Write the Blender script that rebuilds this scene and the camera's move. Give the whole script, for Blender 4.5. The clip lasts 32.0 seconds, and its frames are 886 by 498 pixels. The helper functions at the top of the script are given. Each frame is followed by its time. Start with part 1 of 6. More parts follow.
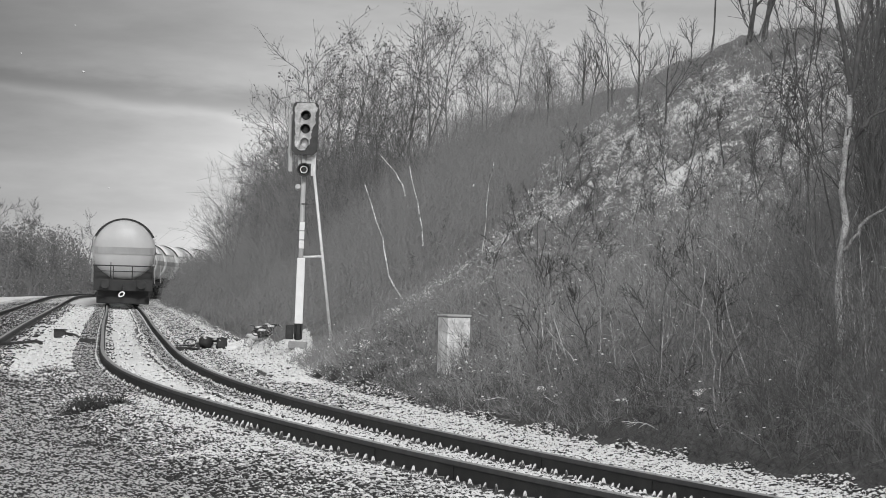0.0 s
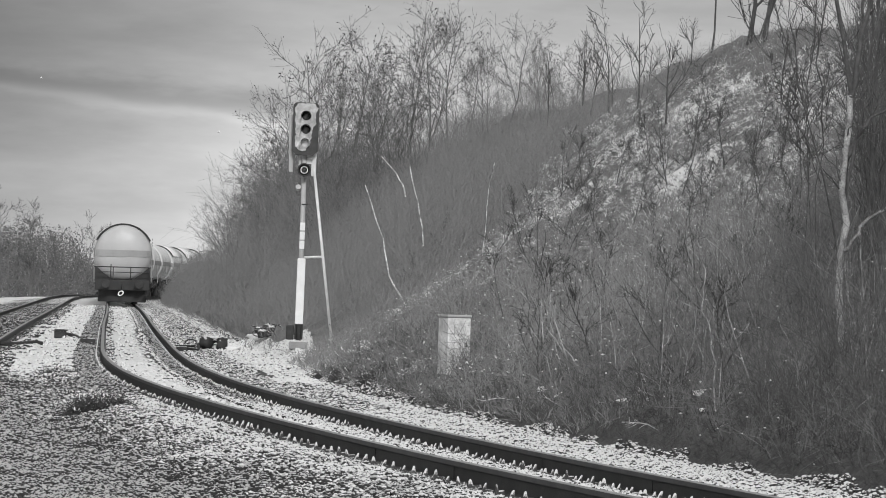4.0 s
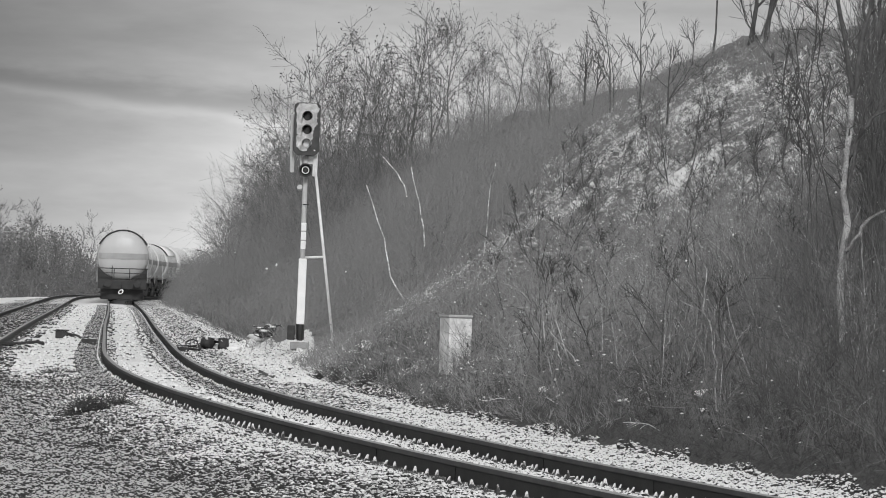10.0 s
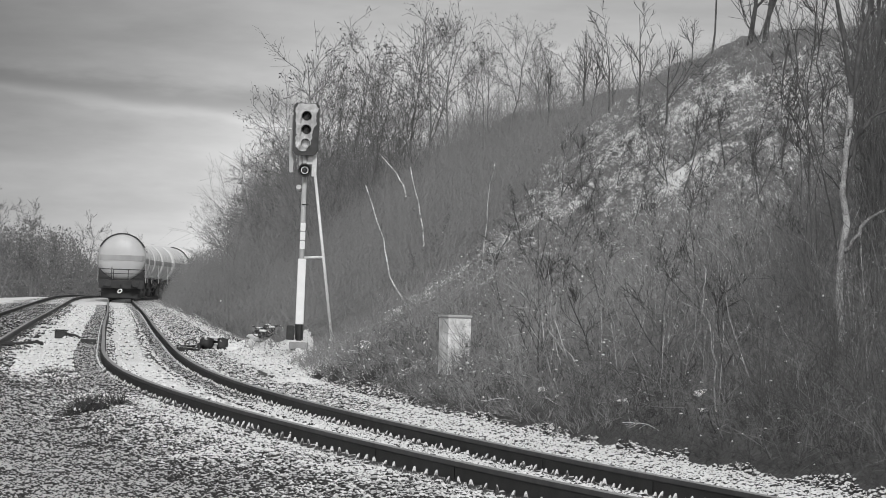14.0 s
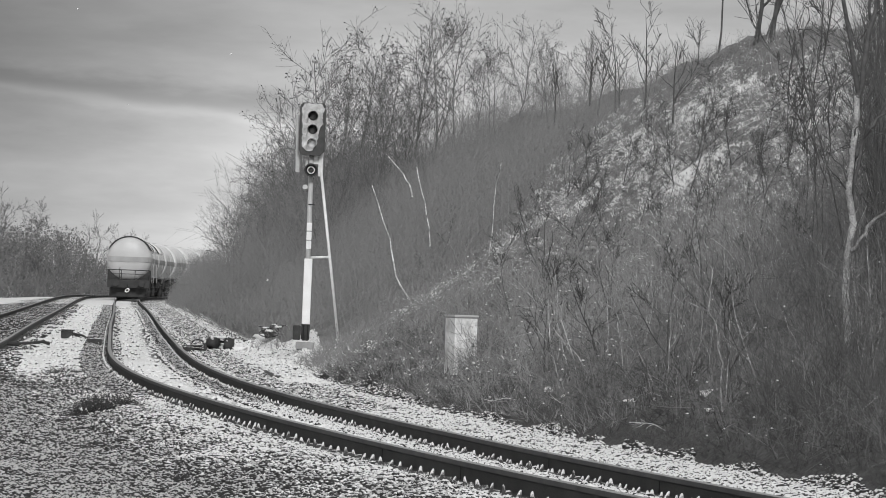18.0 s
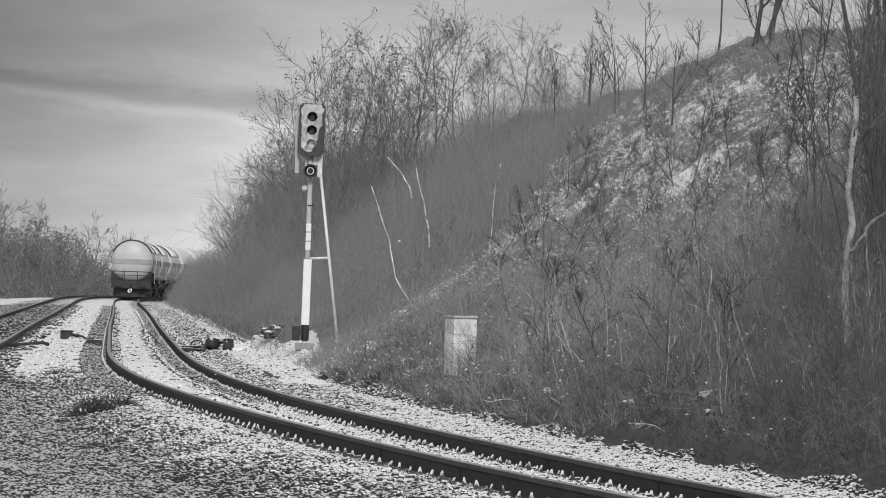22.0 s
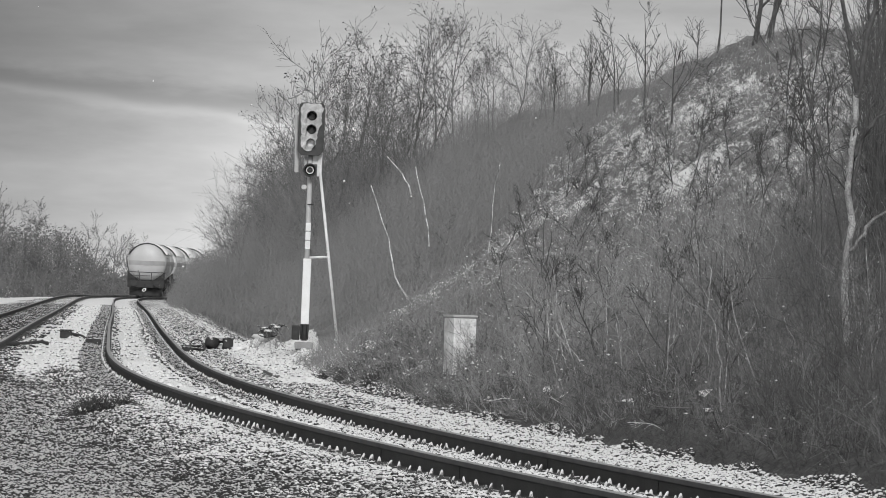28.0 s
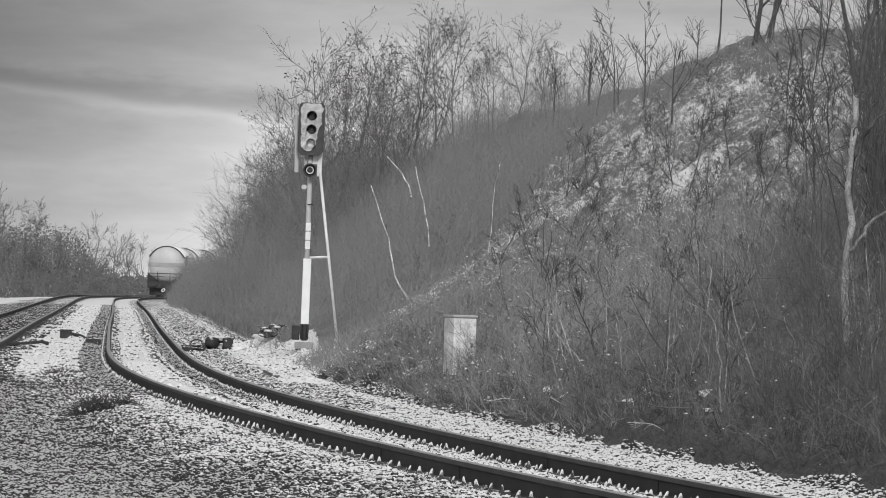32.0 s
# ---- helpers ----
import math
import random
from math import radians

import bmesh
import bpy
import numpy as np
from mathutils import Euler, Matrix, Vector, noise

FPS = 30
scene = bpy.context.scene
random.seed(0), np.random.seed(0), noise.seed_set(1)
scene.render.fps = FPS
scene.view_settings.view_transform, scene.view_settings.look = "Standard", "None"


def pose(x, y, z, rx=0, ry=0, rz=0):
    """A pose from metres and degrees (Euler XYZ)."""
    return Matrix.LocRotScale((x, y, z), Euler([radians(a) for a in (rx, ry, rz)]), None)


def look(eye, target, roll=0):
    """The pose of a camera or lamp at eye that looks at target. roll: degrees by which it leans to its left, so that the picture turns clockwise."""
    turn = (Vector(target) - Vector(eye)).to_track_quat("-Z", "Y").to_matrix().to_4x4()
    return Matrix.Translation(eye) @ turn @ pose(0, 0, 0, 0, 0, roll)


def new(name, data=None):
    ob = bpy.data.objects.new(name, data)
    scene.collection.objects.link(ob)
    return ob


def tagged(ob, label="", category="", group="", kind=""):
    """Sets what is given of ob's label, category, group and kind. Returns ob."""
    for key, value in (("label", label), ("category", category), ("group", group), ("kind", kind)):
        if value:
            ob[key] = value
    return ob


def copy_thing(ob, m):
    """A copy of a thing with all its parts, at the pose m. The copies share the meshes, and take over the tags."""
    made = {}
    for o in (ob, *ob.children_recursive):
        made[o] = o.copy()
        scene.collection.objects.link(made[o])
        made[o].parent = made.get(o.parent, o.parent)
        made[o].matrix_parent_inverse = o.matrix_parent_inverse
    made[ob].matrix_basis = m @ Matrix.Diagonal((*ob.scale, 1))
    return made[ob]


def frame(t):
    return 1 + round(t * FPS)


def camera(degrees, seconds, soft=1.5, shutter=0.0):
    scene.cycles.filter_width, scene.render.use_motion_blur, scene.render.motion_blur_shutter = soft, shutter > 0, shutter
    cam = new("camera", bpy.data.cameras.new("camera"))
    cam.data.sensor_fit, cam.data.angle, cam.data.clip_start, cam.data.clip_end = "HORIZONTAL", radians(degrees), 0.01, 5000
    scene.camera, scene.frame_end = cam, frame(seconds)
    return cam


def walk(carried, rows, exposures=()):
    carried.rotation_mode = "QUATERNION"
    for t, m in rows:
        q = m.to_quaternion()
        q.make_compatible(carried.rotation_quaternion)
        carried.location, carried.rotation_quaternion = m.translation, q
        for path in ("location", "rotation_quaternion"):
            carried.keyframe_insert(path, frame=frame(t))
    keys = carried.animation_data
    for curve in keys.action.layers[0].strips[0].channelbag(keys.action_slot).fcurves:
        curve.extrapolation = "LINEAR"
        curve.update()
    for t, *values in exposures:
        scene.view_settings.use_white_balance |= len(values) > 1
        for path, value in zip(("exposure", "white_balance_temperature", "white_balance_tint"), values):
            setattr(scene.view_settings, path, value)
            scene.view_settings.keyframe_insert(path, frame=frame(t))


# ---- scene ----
cam = camera(8.20, 32.0, soft=0.93)

# ---- the camera: a long lens on a stand beside the line, with small sways ----
EYE = (0.0, 0.0, 1.232)
PITCH, LEAN = 0.470, 2.385
SWAY = ((0, -0.0491, -0.0039), (0.5, -0.0485, -0.0052), (1, -0.0482, 0.0007), (1.5, -0.0491, -0.0053), (2, -0.0407, 0.0058), (2.5, -0.0320, 0.0020), (3, -0.0409, 0.0004), (3.5, -0.0430, -0.0002), (5.5, -0.0556, -0.0016), (6, -0.0563, -0.0023), (6.5, -0.0644, -0.0026), (7, -0.0605, -0.0047), (7.5, -0.0560, 0.0044), (8, -0.0475, 0.0013), (8.5, -0.0409, 0.0010), (9, -0.0328, 0.0007), (9.5, -0.0382, 0.0009), (10, -0.0334, 0.0007), (10.5, -0.0399, 0.0084), (11, -0.0327, 0.0007), (11.5, -0.0402, 0.0010), (12, -0.0446, -0.0068), (12.5, -0.0415, 0.0024), (13, -0.0395, 0.0010), (13.5, -0.0366, 0.0069), (14, -0.0408, 0.0017), (14.5, -0.0258, 0.0065), (16.5, -0.0386, 0.0064), (17, 0.0286, -0.0018), (17.5, 0.0087, 0.0017), (18, 0.0179, -0.0014), (18.5, 0.0130, 0.0069), (19, 0.0079, -0.0010), (19.5, 0.0162, 0.0054), (20, 0.0073, 0.0004), (20.5, 0.0079, -0.0003), (21, 0.0100, 0.0003), (21.5, 0.0006, -0.0007), (22, 0.0122, 0.0063), (22.5, 0.0079, -0.0010), (23, 0.0000, 0.0000), (23.5, 0.0139, -0.0006), (24, -0.0007, -0.0006), (24.5, 0.0059, -0.0016), (25, 0.0078, -0.0043), (25.5, 0.0087, 0.0017), (27.5, 0.0200, -0.0008), (28, 0.0079, -0.0010), (28.5, 0.0120, -0.0012), (29, 0.0153, -0.0006), (29.5, -0.0000, -0.0007), (30, 0.0028, 0.0033), (30.5, 0.0163, 0.0068), (31, 0.0049, 0.0066), (31.5, -0.0006, -0.0153), (32, 0.0079, -0.0010))


def aim(yaw, pitch):
    a, b = radians(yaw), radians(PITCH + pitch)
    way = Vector((-math.sin(a) * math.cos(b), math.cos(a) * math.cos(b), math.sin(b)))
    return look(EYE, Vector(EYE) + way * 100, LEAN)


walk(cam, [(t, aim(a, b)) for t, a, b in SWAY])

SKY_LOW, SKY_HIGH, SUN_POWER = 0.68, 0.285, 1.75

# ---- light: a pale winter sky with a weak low sun behind thin cloud ----
SUN_TURN, SUN_HIGH = 190.0, 33.0
world = bpy.data.worlds.new("winter_sky")
scene.world = world
world.use_nodes = True
wt = world.node_tree
wt.nodes.clear()


def wnode(kind, **values):
    n = wt.nodes.new(kind)
    for key, value in values.items():
        n.inputs[key].default_value = value
    return n


def wmath(op, a, b):
    n = wt.nodes.new("ShaderNodeMath")
    n.operation = op
    for i, v in enumerate((a, b)):
        if isinstance(v, (int, float)):
            n.inputs[i].default_value = v
        else:
            wt.links.new(v, n.inputs[i])
    return n.outputs[0]


sky = wt.nodes.new("ShaderNodeTexSky")
sky.sky_type, sky.sun_disc = "NISHITA", False
sky.sun_elevation, sky.sun_rotation = radians(SUN_HIGH), radians(-SUN_TURN)
sky.air_density, sky.dust_density = 1.0, 4.0
grey = wt.nodes.new("ShaderNodeRGBToBW")
wt.links.new(sky.outputs[0], grey.inputs[0])
coord = wt.nodes.new("ShaderNodeTexCoord")
split = wt.nodes.new("ShaderNodeSeparateXYZ")
wt.links.new(coord.outputs["Generated"], split.inputs[0])
# bright haze at the horizon, thinning upwards
haze = wt.nodes.new("ShaderNodeMapRange")
haze.inputs["From Min"].default_value, haze.inputs["From Max"].default_value = 0.002, 0.052
haze.inputs["To Min"].default_value, haze.inputs["To Max"].default_value = 1.0, 0.0
haze.interpolation_type = "SMOOTHSTEP"
wt.links.new(split.outputs["Z"], haze.inputs["Value"])
# streaks of cloud, long and flat
stretch = wt.nodes.new("ShaderNodeMapping")
stretch.inputs["Scale"].default_value = (28, 28, 120)
stretch.inputs["Rotation"].default_value = (0, radians(5.0), 0)
wt.links.new(coord.outputs["Generated"], stretch.inputs[0])
cloud = wnode("ShaderNodeTexNoise", Scale=1.3, Detail=5.0, Roughness=0.55)
wt.links.new(stretch.outputs[0], cloud.inputs["Vector"])
streak = wt.nodes.new("ShaderNodeMapRange")
streak.inputs["From Min"].default_value, streak.inputs["From Max"].default_value = 0.32, 0.70
streak.inputs["To Min"].default_value, streak.inputs["To Max"].default_value = 0.86, 1.12
wt.links.new(cloud.outputs["Fac"], streak.inputs["Value"])
# overcast grows brighter again towards the zenith
zenith = wt.nodes.new("ShaderNodeMapRange")
zenith.inputs["From Min"].default_value, zenith.inputs["From Max"].default_value = 0.08, 0.7
zenith.inputs["To Min"].default_value, zenith.inputs["To Max"].default_value = 0.0, 0.16
wt.links.new(split.outputs["Z"], zenith.inputs["Value"])
level = wmath("ADD", wmath("MULTIPLY", haze.outputs[0], SKY_LOW - SKY_HIGH), SKY_HIGH)
glow = wmath("MULTIPLY", level, streak.outputs[0])
# a dark shelf of cloud with a bright torn edge under it, falling to the right
slope = wmath("DIVIDE", split.outputs["X"], split.outputs["Y"])
warp = wmath("MULTIPLY", wmath("SUBTRACT", cloud.outputs["Fac"], 0.5), 0.006)
height = wmath("ADD", wmath("ADD", wmath("ADD", split.outputs["Z"], wmath("MULTIPLY", slope, 0.070)), -0.0268), warp)


def bump_at(centre, width):
    d = wmath("DIVIDE", wmath("SUBTRACT", height, centre), width)
    return wmath("EXPONENT", wmath("MULTIPLY", wmath("MULTIPLY", d, d), -1.0), 0.0)


ahead = wt.nodes.new("ShaderNodeMapRange")
ahead.inputs["From Min"].default_value, ahead.inputs["From Max"].default_value = 0.0, 0.5
wt.links.new(split.outputs["Y"], ahead.inputs["Value"])
shelf = wmath("ADD", wmath("MULTIPLY", bump_at(0.0016, 0.0018), -0.30), wmath("MULTIPLY", bump_at(-0.0009, 0.0010), 0.15))
east = wt.nodes.new("ShaderNodeMapRange")
east.inputs["From Min"].default_value, east.inputs["From Max"].default_value = -0.085, 0.0
east.inputs["To Min"].default_value, east.inputs["To Max"].default_value = 0.58, 1.5
east.interpolation_type = "SMOOTHSTEP"
wt.links.new(slope, east.inputs["Value"])
glow = wmath("MULTIPLY", glow, east.outputs[0])
glow = wmath("MULTIPLY", glow, wmath("ADD", wmath("MULTIPLY", shelf, ahead.outputs[0]), 1.0))
total = wmath("ADD", wmath("ADD", glow, zenith.outputs[0]), wmath("MULTIPLY", grey.outputs[0], 0.02))
back = wnode("ShaderNodeBackground", Strength=1.0)
wt.links.new(total, back.inputs["Color"])
wout = wt.nodes.new("ShaderNodeOutputWorld")
wt.links.new(back.outputs[0], wout.inputs[0])

sun_data = bpy.data.lights.new("sun", "SUN")
sun_data.energy, sun_data.angle, sun_data.color = SUN_POWER, radians(9.0), (1, 1, 1)
sun = new("sun", sun_data)
a, b = radians(SUN_TURN), radians(SUN_HIGH)
sun.matrix_world = look((-60 * math.sin(a), 60 * math.cos(a), 40), (-60 * math.sin(a) + math.sin(a) * math.cos(b), 60 * math.cos(a) - math.cos(a) * math.cos(b), 40 - math.sin(b)))

# ---- the line of the railway: curvature against length, and a slight grade ----
BEND_AT = (0, 25, 50, 75, 100, 150, 200, 260, 320, 380, 440, 500, 1000)
BEND = (3.57, 1.46, 1.48, 0.67, -0.02, 0.06, -0.04, 0.0, 0.01, 0.16, 0.89, 1.30, 1.30)
S0 = -40
_s = np.arange(S0, 900, 1.0)
_k = np.interp(_s, BEND_AT, BEND) * 1e-3
_k[_s < 0] = 0.0
_th = np.concatenate([[0], np.cumsum((_k[1:] + _k[:-1]) / 2)])
_th += -0.18806 - np.interp(0, _s, _th)
_d = np.stack([np.sin(_th), np.cos(_th)], 1)
_p = np.concatenate([[[0, 0]], np.cumsum((_d[1:] + _d[:-1]) / 2, 0)])
_p += np.array([3.399, 31.93]) - [np.interp(0, _s, _p[:, 0]), np.interp(0, _s, _p[:, 1])]
_r = np.maximum(_s - 100, 0)
_z = 1.895e-3 * _r - 0.1545e-5 * _r ** 2
CANT_AT, CANTS = (0, 140, 230, 300, 400), (0.0487, 0.035, -0.015, -0.022, -0.005)


def cant(s):
    """How far the left rail stands over the right one."""
    return np.interp(s, CANT_AT, CANTS)


def line_at(s, off=0.0):
    """Place and heading (from +y towards +x) on the main line, off metres to its right, at rail level."""
    x, y = np.interp(s, _s, _p[:, 0]), np.interp(s, _s, _p[:, 1])
    th, z = np.interp(s, _s, _th), np.interp(s, _s, _z)
    return x + np.cos(th) * off, y - np.sin(th) * off, z, th


def centre_x(y):
    return np.interp(y, _p[:, 1], _p[:, 0])


def level_at(y):
    return np.interp(y, _p[:, 1], _z)


def second_x(y):
    """The second line runs beside the first, then straight on where that one bends away."""
    y = np.asarray(y, float)
    return np.where(y > 140, centre_x(y) - 3.72, centre_x(140.0) - 3.72 + 0.0535 * (140 - y))


def wave(x, y, size, seed=0.0):
    """Smooth noise about -1 to 1."""
    x, y = np.asarray(x, float) / size, np.asarray(y, float) / size
    v = np.sin(x * 1.0 + 1.7 * np.sin(y * 0.9 + seed) + seed) * np.cos(y * 1.1 + 1.3 * np.sin(x * 1.2 + 2 * seed))
    return v * 0.6 + 0.4 * np.sin(2.3 * x + 2.9 * y + 3 * seed + 1.5 * np.sin(1.9 * y - 1.4 * x))


LATTICE = np.random.default_rng(17).random((128, 128))


def lumps(x, y, size, seed=0):
    """Uneven lumps, -1 to 1, from smoothed values on a lattice."""
    x, y = np.asarray(x, float) / size + 31.7 * seed, np.asarray(y, float) / size + 17.3 * seed
    i, j = np.floor(x).astype(int), np.floor(y).astype(int)
    u, v = x - i, y - j
    u, v = u * u * (3 - 2 * u), v * v * (3 - 2 * v)
    at = lambda a, b: LATTICE[(i + a) % 128, (j + b) % 128]
    return 2 * (at(0, 0) * (1 - u) * (1 - v) + at(1, 0) * u * (1 - v) + at(0, 1) * (1 - u) * v + at(1, 1) * u * v) - 1


def ground_z(x, y):
    """Height of the ground: ballast beds, a level strip, and the cutting's bank at the right of the line."""
    x, y = np.asarray(x, float), np.asarray(y, float)
    base = level_at(y)
    o = x - centre_x(y)
    o2 = x - second_x(y)
    z = np.interp(o, (-2.6, -1.6, 1.5, 2.75), (-0.36, -0.15, -0.225, -0.20))
    z = np.maximum(z, np.interp(np.abs(o2), (1.5, 2.7), (-0.21, -0.36)))
    z = z + np.where(o < -2.2, 0.035 * wave(x, y, 1.7, 1.0), 0.0)
    far_left = np.clip(-(o + 8.5), 0, None)
    z = z - np.clip(far_left * 0.12, 0, 0.5) * (y > 150)
    foot = 2.75 + 0.16 * wave(y * 0.4, o * 0.3, 5.0, 2.0) * np.clip((o - 2.0) / 1.0, 0, 1)
    up = np.clip(o - foot, 0, 8.6)
    # a level shelf at the foot, where the signal stands
    shelf = np.exp(-((y - 128) / 8.0) ** 2)
    bank = 0.74 * up * (1 - shelf) + np.interp(up, (0, 0.45, 1.5, 4.0, 8.6), (0, 0.30, 0.27, 2.96, 6.364)) * shelf
    rough = np.clip(up / 2.5, 0, 1)
    bank = bank + rough * (0.10 * wave(x, y * 0.2, 1.5, 3.0) + 0.22 * wave(x, y * 0.3, 4.2, 4.0))
    bank = bank - 0.25 * np.exp(-((y - 122) / 9.0) ** 2) * np.clip(up / 3, 0, 1) * np.clip((9 - up) / 4, 0, 1)
    bank = bank + np.clip(o - 11.5, 0, 40) * 0.06
    bank = bank + np.interp(y, (106, 120, 130, 150, 170, 200), (0.0, 0.22, 0.33, 0.28, 0.5, 0.5)) * np.clip((up - 5.5) / 3.1, 0, 1)
    tufty = np.clip((o - 3.2) / 1.2, 0, 1) * np.clip((12.0 - o) / 1.0, 0, 1) * np.clip((y - 58) / 6, 0, 1) * np.clip((146 - y) / 8, 0, 1)
    bank = bank + tufty * (0.12 * lumps(o, y, 0.62, 1) + 0.10 * lumps(o, y * 0.8, 0.33, 2) + 0.07 * lumps(o, y * 0.6, 0.21, 3))
    return base + z + bank


def box_grow(a, b, first, rate, limit):
    out, step = [a], first
    while out[-1] < b:
        out.append(out[-1] + step)
        step = min(step * rate, limit)
    return out


# ---- materials ----
def material(name, base, rough=0.8, vary=0.25, scale=6.0, bump=0.3, metal=0.0, snow=None, snow_scale=9.0, islands=0.0, detail_scale=60.0, white=1.0, soft=0.1):
    """A neutral surface with grain and stains; snow: how far up a face must look (0 to 1) to hold snow."""
    m = bpy.data.materials.new(name)
    m.use_nodes = True
    t = m.node_tree
    bsdf = t.nodes["Principled BSDF"]
    link = t.links.new
    place = t.nodes.new("ShaderNodeTexCoord").outputs["Object"]

    def noise_at(s, detail=4.0):
        n = t.nodes.new("ShaderNodeTexNoise")
        n.inputs["Scale"].default_value, n.inputs["Detail"].default_value = s, detail
        link(place, n.inputs["Vector"])
        return n.outputs["Fac"]

    def ramp(fac, lo, hi, a, b):
        n = t.nodes.new("ShaderNodeMapRange")
        n.inputs["From Min"].default_value, n.inputs["From Max"].default_value = lo, hi
        n.inputs["To Min"].default_value, n.inputs["To Max"].default_value = a, b
        link(fac, n.inputs["Value"])
        return n.outputs[0]

    def op(kind, a, b):
        n = t.nodes.new("ShaderNodeMath")
        n.operation = kind
        for i, v in enumerate((a, b)):
            if isinstance(v, (int, float)):
                n.inputs[i].default_value = v
            else:
                link(v, n.inputs[i])
        return n.outputs[0]

    fine, broad = noise_at(detail_scale), noise_at(scale)
    tone = op("MULTIPLY", ramp(broad, 0.3, 0.7, 1 - vary, 1 + vary), ramp(fine, 0.3, 0.7, 1 - vary * 0.6, 1 + vary * 0.6))
    if islands:
        rnd = t.nodes.new("ShaderNodeNewGeometry").outputs["Random Per Island"]
        tone = op("MULTIPLY", tone, ramp(rnd, 0, 1, 1 - islands, 1 + islands))
    value = op("MULTIPLY", tone, base)
    roughness = None
    if snow is not None:
        geo = t.nodes.new("ShaderNodeNewGeometry")
        sep = t.nodes.new("ShaderNodeSeparateXYZ")
        link(geo.outputs["Normal"], sep.inputs[0])
        edge = op("ADD", sep.outputs["Z"], ramp(noise_at(snow_scale, 5.0), 0.3, 0.7, -0.28, 0.28))
        mask = ramp(edge, snow - soft, snow + soft, 0, 1)
        white = op("MULTIPLY", ramp(noise_at(3.0), 0.3, 0.7, 0.74, 0.86), white)
        value = op("ADD", op("MULTIPLY", value, op("SUBTRACT", 1, mask)), op("MULTIPLY", white, mask))
        roughness = op("ADD", op("MULTIPLY", mask, 0.9 - rough), rough)
    col = t.nodes.new("ShaderNodeCombineColor")
    for i in range(3):
        link(value, col.inputs[i])
    link(col.outputs[0], bsdf.inputs["Base Color"])
    bsdf.inputs["Roughness"].default_value, bsdf.inputs["Metallic"].default_value = rough, metal
    if roughness is not None:
        link(roughness, bsdf.inputs["Roughness"])
    if bump:
        b = t.nodes.new("ShaderNodeBump")
        b.inputs["Strength"].default_value, b.inputs["Distance"].default_value = bump, 0.01
        link(fine, b.inputs["Height"])
        link(b.outputs[0], bsdf.inputs["Normal"])
    return m


